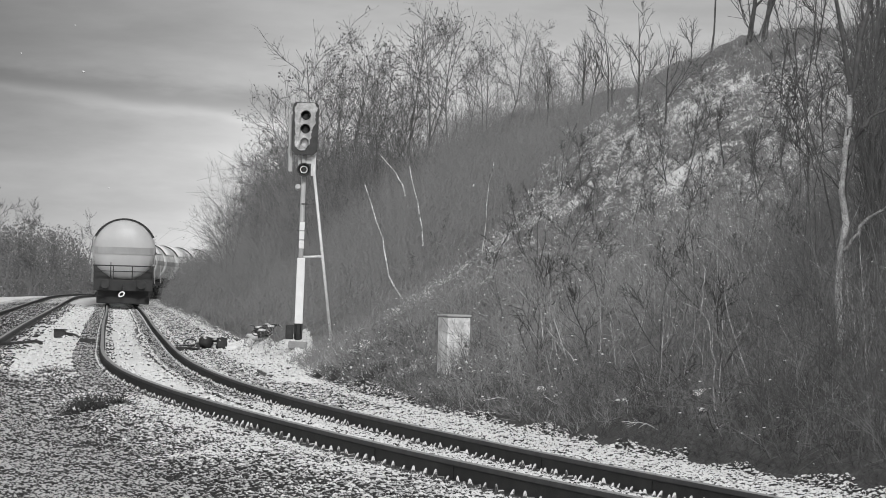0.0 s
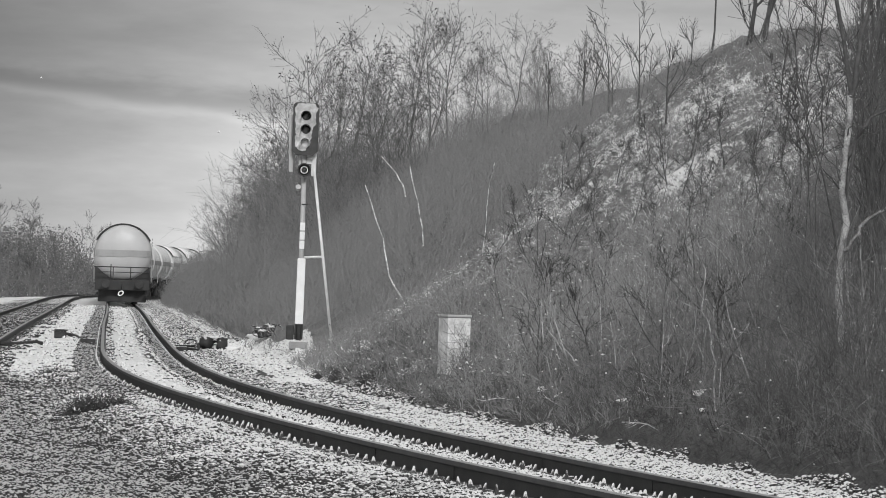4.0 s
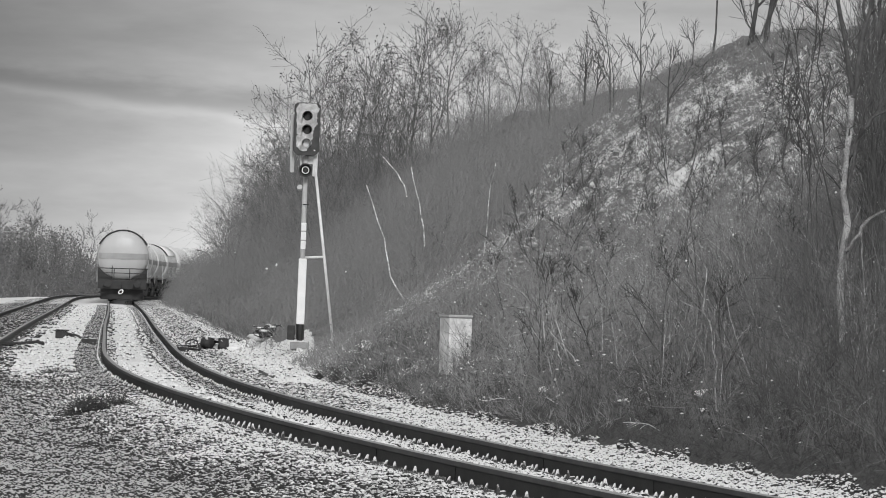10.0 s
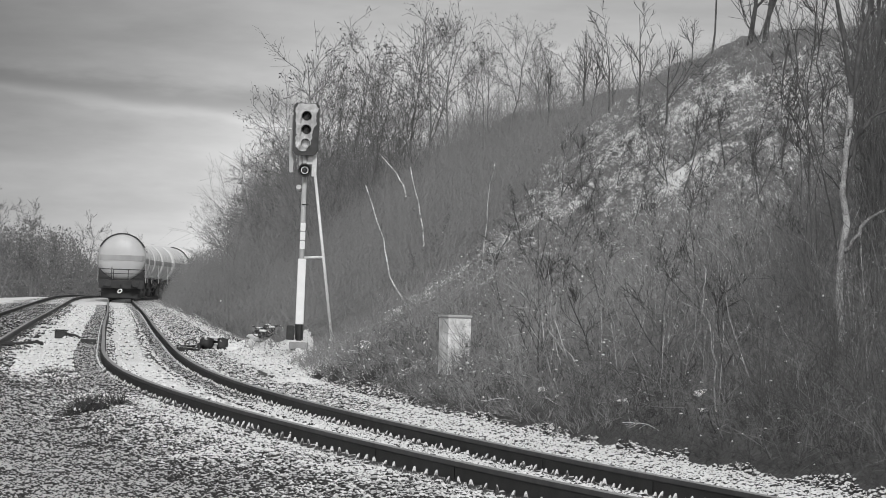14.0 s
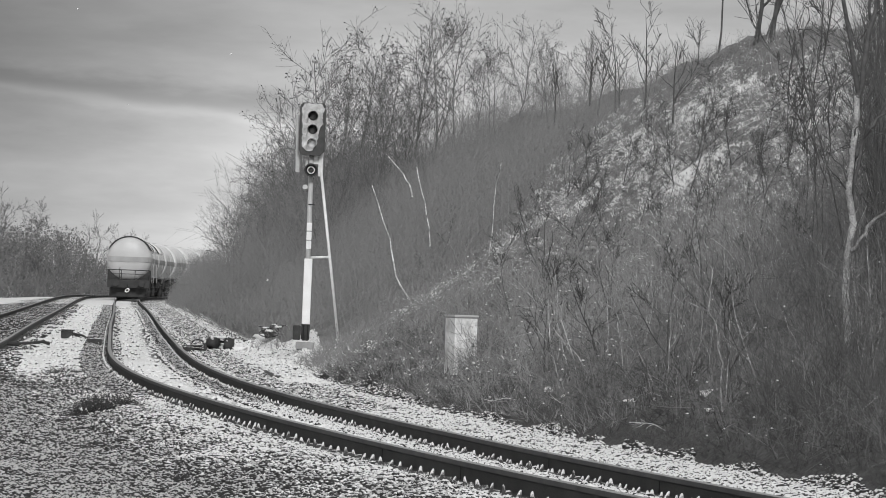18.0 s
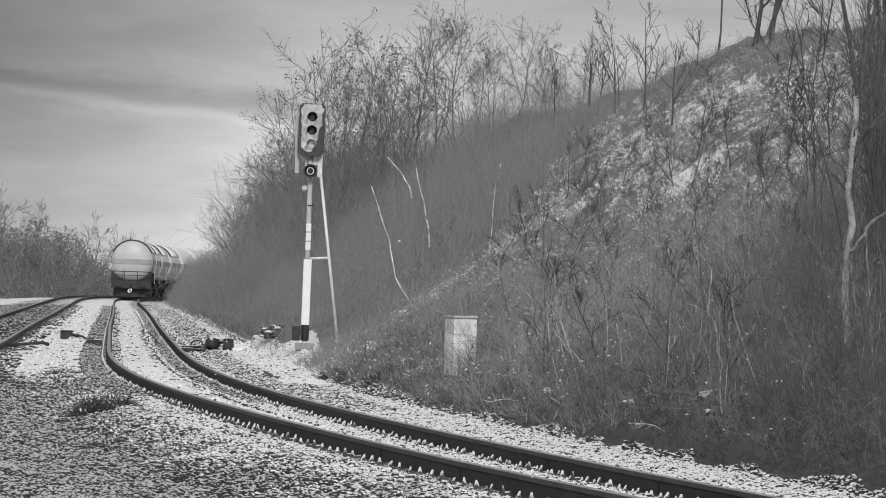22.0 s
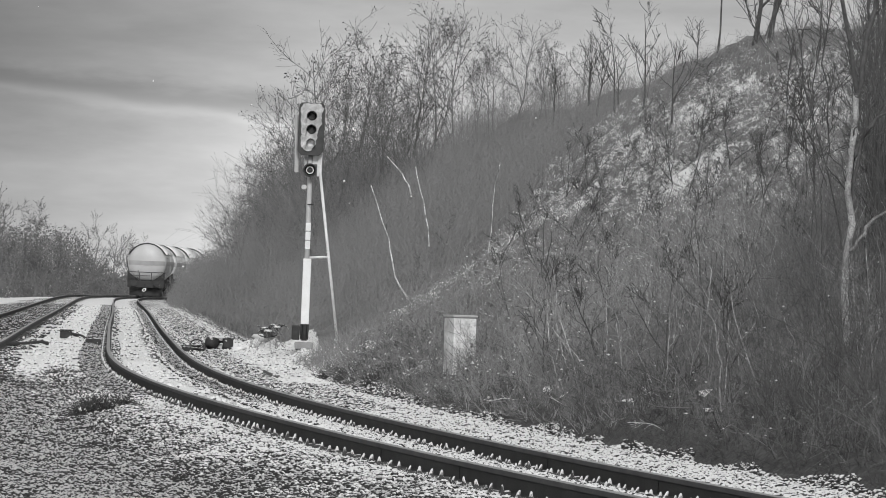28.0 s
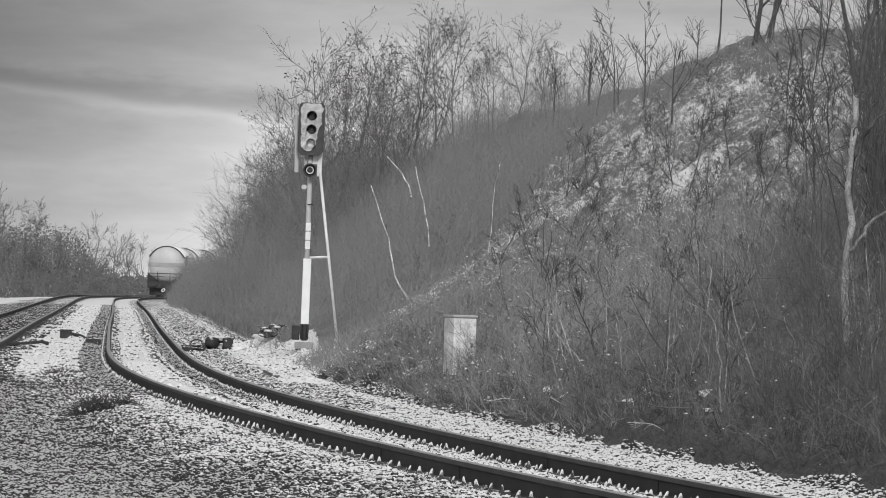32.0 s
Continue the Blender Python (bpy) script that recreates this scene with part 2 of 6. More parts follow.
def ground_material():
    """Gravel, dead grass and earth, with snow lying where the sheet's own snow attribute says."""
    m = bpy.data.materials.new("snowy_ground")
    m.use_nodes = True
    t = m.node_tree
    bsdf = t.nodes["Principled BSDF"]
    link = t.links.new
    place = t.nodes.new("ShaderNodeTexCoord").outputs["Object"]
    along = t.nodes.new("ShaderNodeMapping")
    along.inputs["Scale"].default_value = (1, 0.42, 1)
    link(place, along.inputs[0])

    def noise_at(s, detail=5.0, rough=0.6, where=None):
        n = t.nodes.new("ShaderNodeTexNoise")
        n.inputs["Scale"].default_value, n.inputs["Detail"].default_value, n.inputs["Roughness"].default_value = s, detail, rough
        link(where or place, n.inputs["Vector"])
        return n.outputs["Fac"]

    def attr(name):
        n = t.nodes.new("ShaderNodeAttribute")
        n.attribute_name = name
        return n.outputs["Fac"]

    def op(kind, a, b):
        n = t.nodes.new("ShaderNodeMath")
        n.operation = kind
        for i, v in enumerate((a, b)):
            if isinstance(v, (int, float)):
                n.inputs[i].default_value = v
            else:
                link(v, n.inputs[i])
        return n.outputs[0]

    def ramp(fac, lo, hi, a, b):
        n = t.nodes.new("ShaderNodeMapRange")
        n.inputs["From Min"].default_value, n.inputs["From Max"].default_value = lo, hi
        n.inputs["To Min"].default_value, n.inputs["To Max"].default_value = a, b
        link(fac, n.inputs["Value"])
        return n.outputs[0]

    stone = t.nodes.new("ShaderNodeTexVoronoi")
    stone.inputs["Scale"].default_value = 17.0
    link(place, stone.inputs["Vector"])
    gravel = op("MULTIPLY", ramp(stone.outputs["Distance"], 0.0, 0.7, 0.13, 0.05), ramp(noise_at(3.0), 0.3, 0.7, 0.7, 1.3))
    earth = op("MULTIPLY", ramp(noise_at(2.2), 0.3, 0.7, 0.11, 0.22), ramp(noise_at(21.0), 0.3, 0.7, 0.6, 1.4))
    kind = attr("earth")
    dry = op("ADD", op("MULTIPLY", gravel, op("SUBTRACT", 1, kind)), op("MULTIPLY", earth, kind))
    # snow breaks up into patches and, on the gravel, into caps on single stones
    drift = along.outputs[0]
    patch = op("ADD", op("MULTIPLY", noise_at(1.6, where=drift), 0.5), op("MULTIPLY", noise_at(11.0, 6.0, 0.75, drift), 0.5))
    caps = op("MULTIPLY", op("SUBTRACT", 1, kind), ramp(stone.outputs["Distance"], 0.1, 0.6, 0.05, -0.22))
    cover = op("ADD", op("ADD", patch, caps), op("SUBTRACT", op("MULTIPLY", attr("snow"), 0.9), 0.45))
    # on grass it lies thin and ragged, with the blades showing through
    matted = t.nodes.new("ShaderNodeMapping")
    matted.inputs["Scale"].default_value = (1, 0.14, 1)
    link(place, matted.inputs[0])
    lying = matted.outputs[0]
    tuft = op("ADD", op("ADD", op("MULTIPLY", noise_at(1.3, where=lying), 0.14), op("MULTIPLY", noise_at(7.0, 5.0, 0.7, lying), 0.50)), op("MULTIPLY", noise_at(22.0, 4.0, 0.75, lying), 0.36))
    thin = ramp(op("ADD", tuft, op("SUBTRACT", op("MULTIPLY", attr("snow"), 0.9), 0.45)), 0.425, 0.515, 0, 0.94)
    full = ramp(cover, 0.47, 0.56, 0, 1)
    mask = op("ADD", op("MULTIPLY", full, op("SUBTRACT", 1, kind)), op("MULTIPLY", thin, kind))
    white = ramp(noise_at(0.8), 0.3, 0.7, 0.74, 0.87)
    value = op("ADD", op("MULTIPLY", dry, op("SUBTRACT", 1, mask)), op("MULTIPLY", white, mask))
    col = t.nodes.new("ShaderNodeCombineColor")
    for i in range(3):
        link(value, col.inputs[i])
    link(col.outputs[0], bsdf.inputs["Base Color"])
    bsdf.inputs["Roughness"].default_value = 0.9
    b = t.nodes.new("ShaderNodeBump")
    b.inputs["Strength"].default_value, b.inputs["Distance"].default_value = 0.7, 0.05
    link(op("ADD", op("MULTIPLY", mask, 0.4), noise_at(14.0)), b.inputs["Height"])
    link(b.outputs[0], bsdf.inputs["Normal"])
    return m


GROUND = ground_material()
SNOWY_STONE = material("snowed_in_stone", 0.08, 0.9, 0.3, 5.0, 0.3, snow=0.22, snow_scale=12.0, islands=0.3)
# less snow, and that greyed: vignetting at the view's lower left put into colour
BARE_DIM_STONE = material("barer_dimmed_stone", 0.035, 0.9, 0.35, 5.0, 0.3, snow=0.80, snow_scale=11.0, islands=0.3, white=0.64, soft=0.06)
STONE = material("ballast_stone", 0.045, 0.9, 0.35, 5.0, 0.3, snow=0.64, snow_scale=14.0, islands=0.3, soft=0.06)
STEEL = material("rusty_rail_steel", 0.034, 0.75, 0.3, 2.0, 0.25)
TREAD = material("worn_rail_head", 0.30, 0.5, 0.25, 3.0, 0.1, metal=0.35)
RAIL_SIDE = material("brown_rail_head_side", 0.075, 0.7, 0.3, 2.0, 0.2)
CLIP = material("snowed_rail_clip", 0.06, 0.7, 0.3, 20.0, 0.2, snow=0.2, snow_scale=30.0)
CONCRETE = material("snowed_concrete", 0.3, 0.9, 0.2, 4.0, 0.4, snow=0.75)
BARK = material("grey_bark", 0.09, 0.9, 0.35, 8.0, 0.6)
# bark of the far stand, its colour paled for haze
TREE_BARK = material("haze_toned_tree_bark", 0.15, 0.9, 0.3, 8.0, 0.5)
PALE_BARK = material("pale_frosted_bark", 0.34, 0.9, 0.75, 6.0, 0.8, detail_scale=70.0)
DARK_TWIG = material("bare_dark_twigs", 0.09, 0.9, 0.3, 1.0, 0.0, islands=0.3)
# near brush dimmed in colour for the vignetting at the view's edge
NEAR_TWIG = material("near_dimmed_twigs", 0.19, 0.9, 0.3, 1.0, 0.0, islands=0.35)
SHRUB_TWIG = material("dark_shrub_twigs", 0.09, 0.9, 0.3, 1.0, 0.0, islands=0.4)
STAND_TWIG = material("bare_brown_twigs", 0.13, 0.9, 0.3, 1.0, 0.0, islands=0.3)
MID_TWIG = material("bare_grey_twigs", 0.27, 0.9, 0.25, 0.6, 0.0, islands=0.22)
# far brush: haze put into the even grey of the twigs
TWIG = material("haze_toned_twigs", 0.22, 0.9, 0.2, 0.4, 0.0, islands=0.08)
# even mid-grey for the twigs of the birch stems
BIRCH_TWIG = material("grey_birch_twigs", 0.17, 0.9, 0.3, 0.6, 0.0, islands=0.3)
DARK_WEED = material("dark_dead_weeds", 0.07, 0.9, 0.3, 3.0, 0.0, islands=0.3)
LEAF = material("dry_leaves", 0.07, 0.9, 0.3, 2.0, 0.0, islands=0.3)
# far woods: distance haze put into an even grey, none drawn in the air
WOODS = material("mist_toned_far_twigs", 0.16, 0.95, 0.2, 0.2, 0.0, islands=0.12)
STRAW = material("dead_grass", 0.25, 0.9, 0.35, 1.5, 0.0, islands=0.3)
BIRCH = material("pale_birch_bark", 0.58, 0.85, 0.8, 5.0, 0.4, detail_scale=30.0)
SNOWY_TUSSOCK = material("snow_laden_grass", 0.24, 0.95, 0.4, 6.0, 0.9, snow=0.62, snow_scale=24.0, islands=0.1, detail_scale=40.0, white=0.95, soft=0.2)
TUSSOCK = material("snowy_grass_tussock", 0.26, 0.95, 0.4, 6.0, 0.9, snow=0.84, snow_scale=20.0, islands=0.12, detail_scale=40.0, white=0.72, soft=0.3)
RIME = material("rimed_grass", 0.74, 0.95, 0.25, 3.0, 0.0, islands=0.25)
SNOW = material("snow", 0.84, 0.9, 0.08, 6.0, 0.3)
CRUST = material("thin_wind_blown_snow", 0.50, 0.9, 0.35, 9.0, 0.6, detail_scale=45.0)
WHITE_PAINT = material("white_enamel", 0.88, 0.45, 0.08, 3.0, 0.05)
GREY_PAINT = material("grey_paint", 0.46, 0.55, 0.12, 4.0, 0.08)
LIGHT_METAL = material("galvanised_steel", 0.78, 0.5, 0.12, 6.0, 0.1, metal=0.1)
BLACK_PAINT = material("black_signal_paint", 0.05, 0.55, 0.25, 6.0, 0.1)
DARK_IRON = material("dark_grimy_iron", 0.035, 0.7, 0.35, 5.0, 0.3)
SNOWED_IRON = material("snow_dusted_iron", 0.035, 0.75, 0.4, 5.0, 0.3, snow=0.84, snow_scale=16.0)
SHIELD = material("white_shield_paint", 0.88, 0.45, 0.06, 0.9, 0.05)
TANK = material("light_grey_tank_paint", 0.52, 0.42, 0.10, 0.9, 0.05)
# paler tone for the tanks ahead of the rear wagon
PALE_TANK = material("paler_tank_tone", 0.76, 0.42, 0.10, 0.9, 0.05)
TANK_BAND = material("band_paint", 0.36, 0.5, 0.12, 1.5, 0.05)
FRAME = material("grimy_underframe", 0.035, 0.75, 0.35, 1.5, 0.2)
CABINET = material("weathered_cabinet", 0.74, 0.7, 0.34, 4.0, 0.25, detail_scale=22.0)
LENS = material("dark_signal_glass", 0.07, 0.12, 0.1, 5.0, 0.0)
RUBBER = material("black_rubber", 0.03, 0.85, 0.3, 9.0, 0.2)
WORN = material("worn_steel_tyre", 0.25, 0.4, 0.2, 5.0, 0.1, metal=0.7)


# ---- mesh helpers ----
def sheet(name, verts, faces, mats, smooth=False, index=None):
    """A mesh from arrays: faces is n x 4 (or n x 3)."""
    me = bpy.data.meshes.new(name)
    verts, faces = np.asarray(verts, np.float32), np.asarray(faces, np.int32)
    n, w = faces.shape
    me.vertices.add(len(verts))
    me.vertices.foreach_set("co", verts.ravel())
    me.loops.add(n * w)
    me.loops.foreach_set("vertex_index", faces.ravel())
    me.polygons.add(n)
    me.polygons.foreach_set("loop_start", np.arange(n, dtype=np.int32) * w)
    for m in mats if isinstance(mats, (list, tuple)) else (mats,):
        me.materials.append(m)
    if index is not None:
        me.polygons.foreach_set("material_index", np.asarray(index, np.int32))
    me.update(calc_edges=True)
    me.polygons.foreach_set("use_smooth", np.full(n, smooth))
    return me


def part(name, bm, mat, parent=None, label="", smooth=False):
    """One mesh object from a bmesh or a mesh, under a thing or a part."""
    if isinstance(bm, bpy.types.Mesh):
        me = bm
    else:
        me = bpy.data.meshes.new(name)
        bmesh.ops.recalc_face_normals(bm, faces=bm.faces)
        bm.to_mesh(me)
        bm.free()
        me.materials.append(mat)
        if smooth:
            me.polygons.foreach_set("use_smooth", np.full(len(me.polygons), True))
    ob = new(name, me)
    if parent is not None:
        ob.parent = parent
    if label:
        ob["label"] = label
    return ob


def thing(name, at, label, category, group=""):
    ob = new(name)
    ob.empty_display_size = 0.2
    ob.location = at
    return tagged(ob, label, category, group)


def box(c, size, bevel=0.0, bm=None, turn=None):
    """A box about c, with its edges rounded."""
    bm = bm or bmesh.new()
    m = Matrix.Translation(c) @ (turn.to_4x4() if turn else Matrix()) @ Matrix.Diagonal((*size, 1))
    made = bmesh.ops.create_cube(bm, size=1.0, matrix=m)["verts"]
    if bevel:
        edges = list({e for v in made for e in v.link_edges})
        bmesh.ops.bevel(bm, geom=edges, offset=bevel, segments=2, affect="EDGES", profile=0.6)
    return bm


def rod(a, b, r0, r1=None, sides=10, bm=None):
    """A round bar from a to b."""
    bm = bm or bmesh.new()
    a, b = Vector(a), Vector(b)
    d = b - a
    m = Matrix.Translation((a + b) / 2) @ d.to_track_quat("Z", "Y").to_matrix().to_4x4()
    bmesh.ops.create_cone(bm, cap_ends=True, segments=sides, radius1=r0, radius2=r0 if r1 is None else r1, depth=d.length, matrix=m)
    return bm


def prism(outline, depth, m=None, bevel=0.0):
    """A flat outline in x, z given thickness along y."""
    bm = bmesh.new()
    ring = [[bm.verts.new((x, y, z)) for x, z in outline] for y in (0, depth)]
    n = len(outline)
    bm.faces.new(ring[0])
    bm.faces.new(ring[1][::-1])
    for i in range(n):
        bm.faces.new((ring[0][i], ring[1][i], ring[1][(i + 1) % n], ring[0][(i + 1) % n]))
    if bevel:
        bmesh.ops.bevel(bm, geom=list(bm.edges), offset=bevel, segments=1, affect="EDGES")
    if m is not None:
        bm.transform(m)
    return bm


def lathe(profile, sides=24, axis="Y", bm=None, arc=(0.0, 360.0)):
    """Turn (r, d) pairs about an axis."""
    bm = bm or bmesh.new()
    full = arc[1] - arc[0] >= 360
    count = sides if full else sides + 1
    rings = []
    for r, d in profile:
        ring = []
        for i in range(count):
            a = radians(arc[0] + (arc[1] - arc[0]) * i / sides)
            x, z = r * math.sin(a), r * math.cos(a)
            ring.append(bm.verts.new((x, d, z) if axis == "Y" else (x, z, d)))
        rings.append(ring)
    for p, q in zip(rings, rings[1:]):
        for i in range(count if full else count - 1):
            j = (i + 1) % count
            bm.faces.new((p[i], p[j], q[j], q[i]))
    return bm


def tubes(P, R, sides=3):
    """Tapered tubes: P is m x k x 3 points, R is m x k radii. Returns vertices and quads."""
    P, R = np.asarray(P, float), np.asarray(R, float)
    m, k, _ = P.shape
    T = np.gradient(P, axis=1)
    T /= np.linalg.norm(T, axis=2, keepdims=True) + 1e-9
    ref = np.where(np.abs(T[..., 2:3]) > 0.9, np.array([1.0, 0, 0]), np.array([0, 0, 1.0]))
    U = np.cross(T, ref)
    U /= np.linalg.norm(U, axis=2, keepdims=True) + 1e-9
    W = np.cross(T, U)
    a = np.arange(sides) * 2 * np.pi / sides
    V = P[:, :, None] + R[:, :, None, None] * (np.cos(a)[:, None] * U[:, :, None] + np.sin(a)[:, None] * W[:, :, None])
    idx = np.arange(m * k * sides).reshape(m, k, sides)
    nxt = np.roll(idx, -1, axis=2)
    F = np.stack([idx[:, :-1], nxt[:, :-1], nxt[:, 1:], idx[:, 1:]], -1).reshape(-1, 4)
    return V.reshape(-1, 3), F


def joined(parts):
    V, F, n = [], [], 0
    for v, f in parts:
        V.append(v)
        F.append(f + n)
        n += len(v)
    return np.concatenate(V), np.concatenate(F)


# ---- ground: one sheet to the horizon ----
def build_ground():
    ys = list(np.arange(-30, 30, 6.0)) + list(np.arange(30, 62, 0.4)) + list(np.arange(62, 140, 0.2)) + list(np.arange(140, 260, 1.4)) + list(np.arange(260, 360, 2.5)) + box_grow(360, 4600, 4, 1.08, 300)
    right = list(np.arange(0, 2.1, 0.3)) + list(np.arange(2.1, 3.9, 0.1)) + list(np.arange(3.9, 11.7, 0.11)) + [11.9, 12.2, 12.6] + box_grow(13, 2600, 0.6, 1.25, 400)
    left = [-v for v in list(np.arange(0.3, 9, 0.3)) + box_grow(9, 2600, 0.6, 1.25, 400)]
    os_ = np.array(sorted(left + right))
    ys = np.array(ys)
    Y, O = np.meshgrid(ys, os_, indexing="ij")
    X = centre_x(np.minimum(Y, 800)) + O
    Z = ground_z(X, np.minimum(Y, 800))
    nr, nc = Y.shape
    idx = np.arange(nr * nc).reshape(nr, nc)
    F = np.stack([idx[:-1, :-1], idx[:-1, 1:], idx[1:, 1:], idx[1:, :-1]], -1).reshape(-1, 4)
    me = sheet("ground", np.stack([X, Y, Z], -1).reshape(-1, 3), F, GROUND, True)
    w1, w2 = wave(X, Y * 0.35, 0.9, 5.0), wave(X, Y * 0.35, 2.2, 7.0)
    snow = np.full(Y.shape, 0.62)
    gauge = np.abs(O) < 0.8
    snow = np.where(gauge, np.interp(Y, (45, 62, 80, 300), (0.5, 0.62, 1.0, 0.95)), snow)
    snow = np.where((O < -0.8) & (O > -2.9), np.interp(Y, (60, 85, 110), (0.55, 0.62, 0.95)), snow)
    snow = np.where((O > 0.8) & (O < 1.9), np.interp(Y, (60, 100, 150), (0.62, 0.62, 0.7)), snow)
    snow = np.where((O >= 1.9) & (O < np.where((Y > 118) & (Y < 138), 3.75, 3.6)), np.interp(Y, (60, 92, 104, 150, 175), (0.62, 0.66, 1.0, 1.0, 0.75)), snow)
    snow = np.where((Y < 75) & (O < 3.2) & (O > -9) & ~(gauge & (Y > 58)), 0.28, snow)
    snow = np.where((Y >= 75) & (O > -9) & ((O > 1.15) & (O < 2.2) | (O < -2.9) | ((O > 0.25) & (O < 0.8))), np.interp(Y, (170, 210), (0.36, 0.72)), snow)
    bank = O > np.where((Y > 118) & (Y < 138), 3.75, np.where((Y > 99) & (Y < 158), 3.3, 2.95))
    upper = np.clip((O - 4.6) / 2.4, 0, 1) * np.clip((11.7 - O) / 0.8, 0.3, 1) * np.clip((124 + (O - 6.5) * 9 - Y) / 10, 0, 1)
    streak = np.exp(-((Y - 112 - 2.5 * w2) / 4.5) ** 2) * np.clip((9.0 - O) / 1.0, 0, 1)
    clump = 0.8 * lumps(O, Y * 0.07, 0.17, 21) + 0.4 * lumps(O, Y * 0.09, 0.5, 22)
    on_bank = 0.16 + np.maximum(upper, 1.1 * streak) * np.clip(0.28 + 0.07 * clump, 0, 0.40)
    snow = np.where(bank, on_bank, snow)
    snow = np.where(O > 10.2, 0.25 + 0.12 * w2, snow)
    snow = np.where(O < -6.5, 0.75 + 0.1 * w2, snow)
    snow = snow + np.where(bank, 0, 0.08 * w1) * (Y > 75)
    earth = np.clip((O - 2.9) / 0.6, 0, 1) + np.clip((-6.8 - O) / 1.0, 0, 1)
    for key, val in (("snow", snow), ("earth", np.clip(earth, 0, 1))):
        at = me.attributes.new(key, "FLOAT", "POINT")
        at.data.foreach_set("value", np.clip(val, 0, 1).astype(np.float32).ravel())
    return tagged(new("ground", me), "snow-dusted gravel strip and grassy cutting bank", "ground", kind="structure")


build_ground()

# ---- the tracks ----
RAIL = [(-0.036, 0.0), (-0.030, 0.004), (0.030, 0.004), (0.036, 0.0), (0.036, -0.034), (0.009, -0.050), (0.009, -0.140), (0.070, -0.158),
        (0.075, -0.172), (-0.075, -0.172), (-0.070, -0.158), (-0.009, -0.140), (-0.009, -0.050), (-0.036, -0.034)]


def rail_mesh(X, Y, Z, TH):
    n, k = len(X), len(RAIL)
    prof = np.array(RAIL)
    V = np.stack([X[:, None] + np.cos(TH)[:, None] * prof[:, 0], Y[:, None] - np.sin(TH)[:, None] * prof[:, 0], Z[:, None] + prof[:, 1] + np.zeros((n, 1))], -1)
    idx = np.arange(n * k).reshape(n, k)
    nxt = np.roll(idx, -1, axis=1)
    F = np.stack([idx[:-1], idx[1:], nxt[1:], nxt[:-1]], -1)
    mat = np.zeros(F.shape[:2], int)
    mat[:, 0:3] = 1
    mat[:, 3] = mat[:, 13] = 2
    return sheet("rail", V.reshape(-1, 3), F.reshape(-1, 4), (STEEL, TREAD, RAIL_SIDE), False, mat.ravel())


def clip_mesh():
    """A bolt and spring clip on its base plate, capped with snow."""
    bm = box((0, 0, 0.010), (0.10, 0.13, 0.020))
    rod((0, 0, 0.015), (0, 0, 0.055), 0.024, 0.016, 7, bm)
    rod((0, 0, 0.054), (0.002, 0, 0.084), 0.016, 0.009, 7, bm)
    rod((0.002, 0, 0.081), (0.004, 0, 0.090), 0.009, 0.004, 7, bm)
    box((0.034, 0, 0.032), (0.06, 0.055, 0.022), bm=bm)
    me = bpy.data.meshes.new("clip")
    bm.to_mesh(me)
    bm.free()
    me.materials.append(CLIP)
    return me


def sleeper_mesh():
    bm = box((0, 0, -0.09), (2.5, 0.26, 0.18), 0.02)
    me = bpy.data.meshes.new("sleeper")
    bm.to_mesh(me)
    bm.free()
    me.materials.append(CONCRETE)
    return me


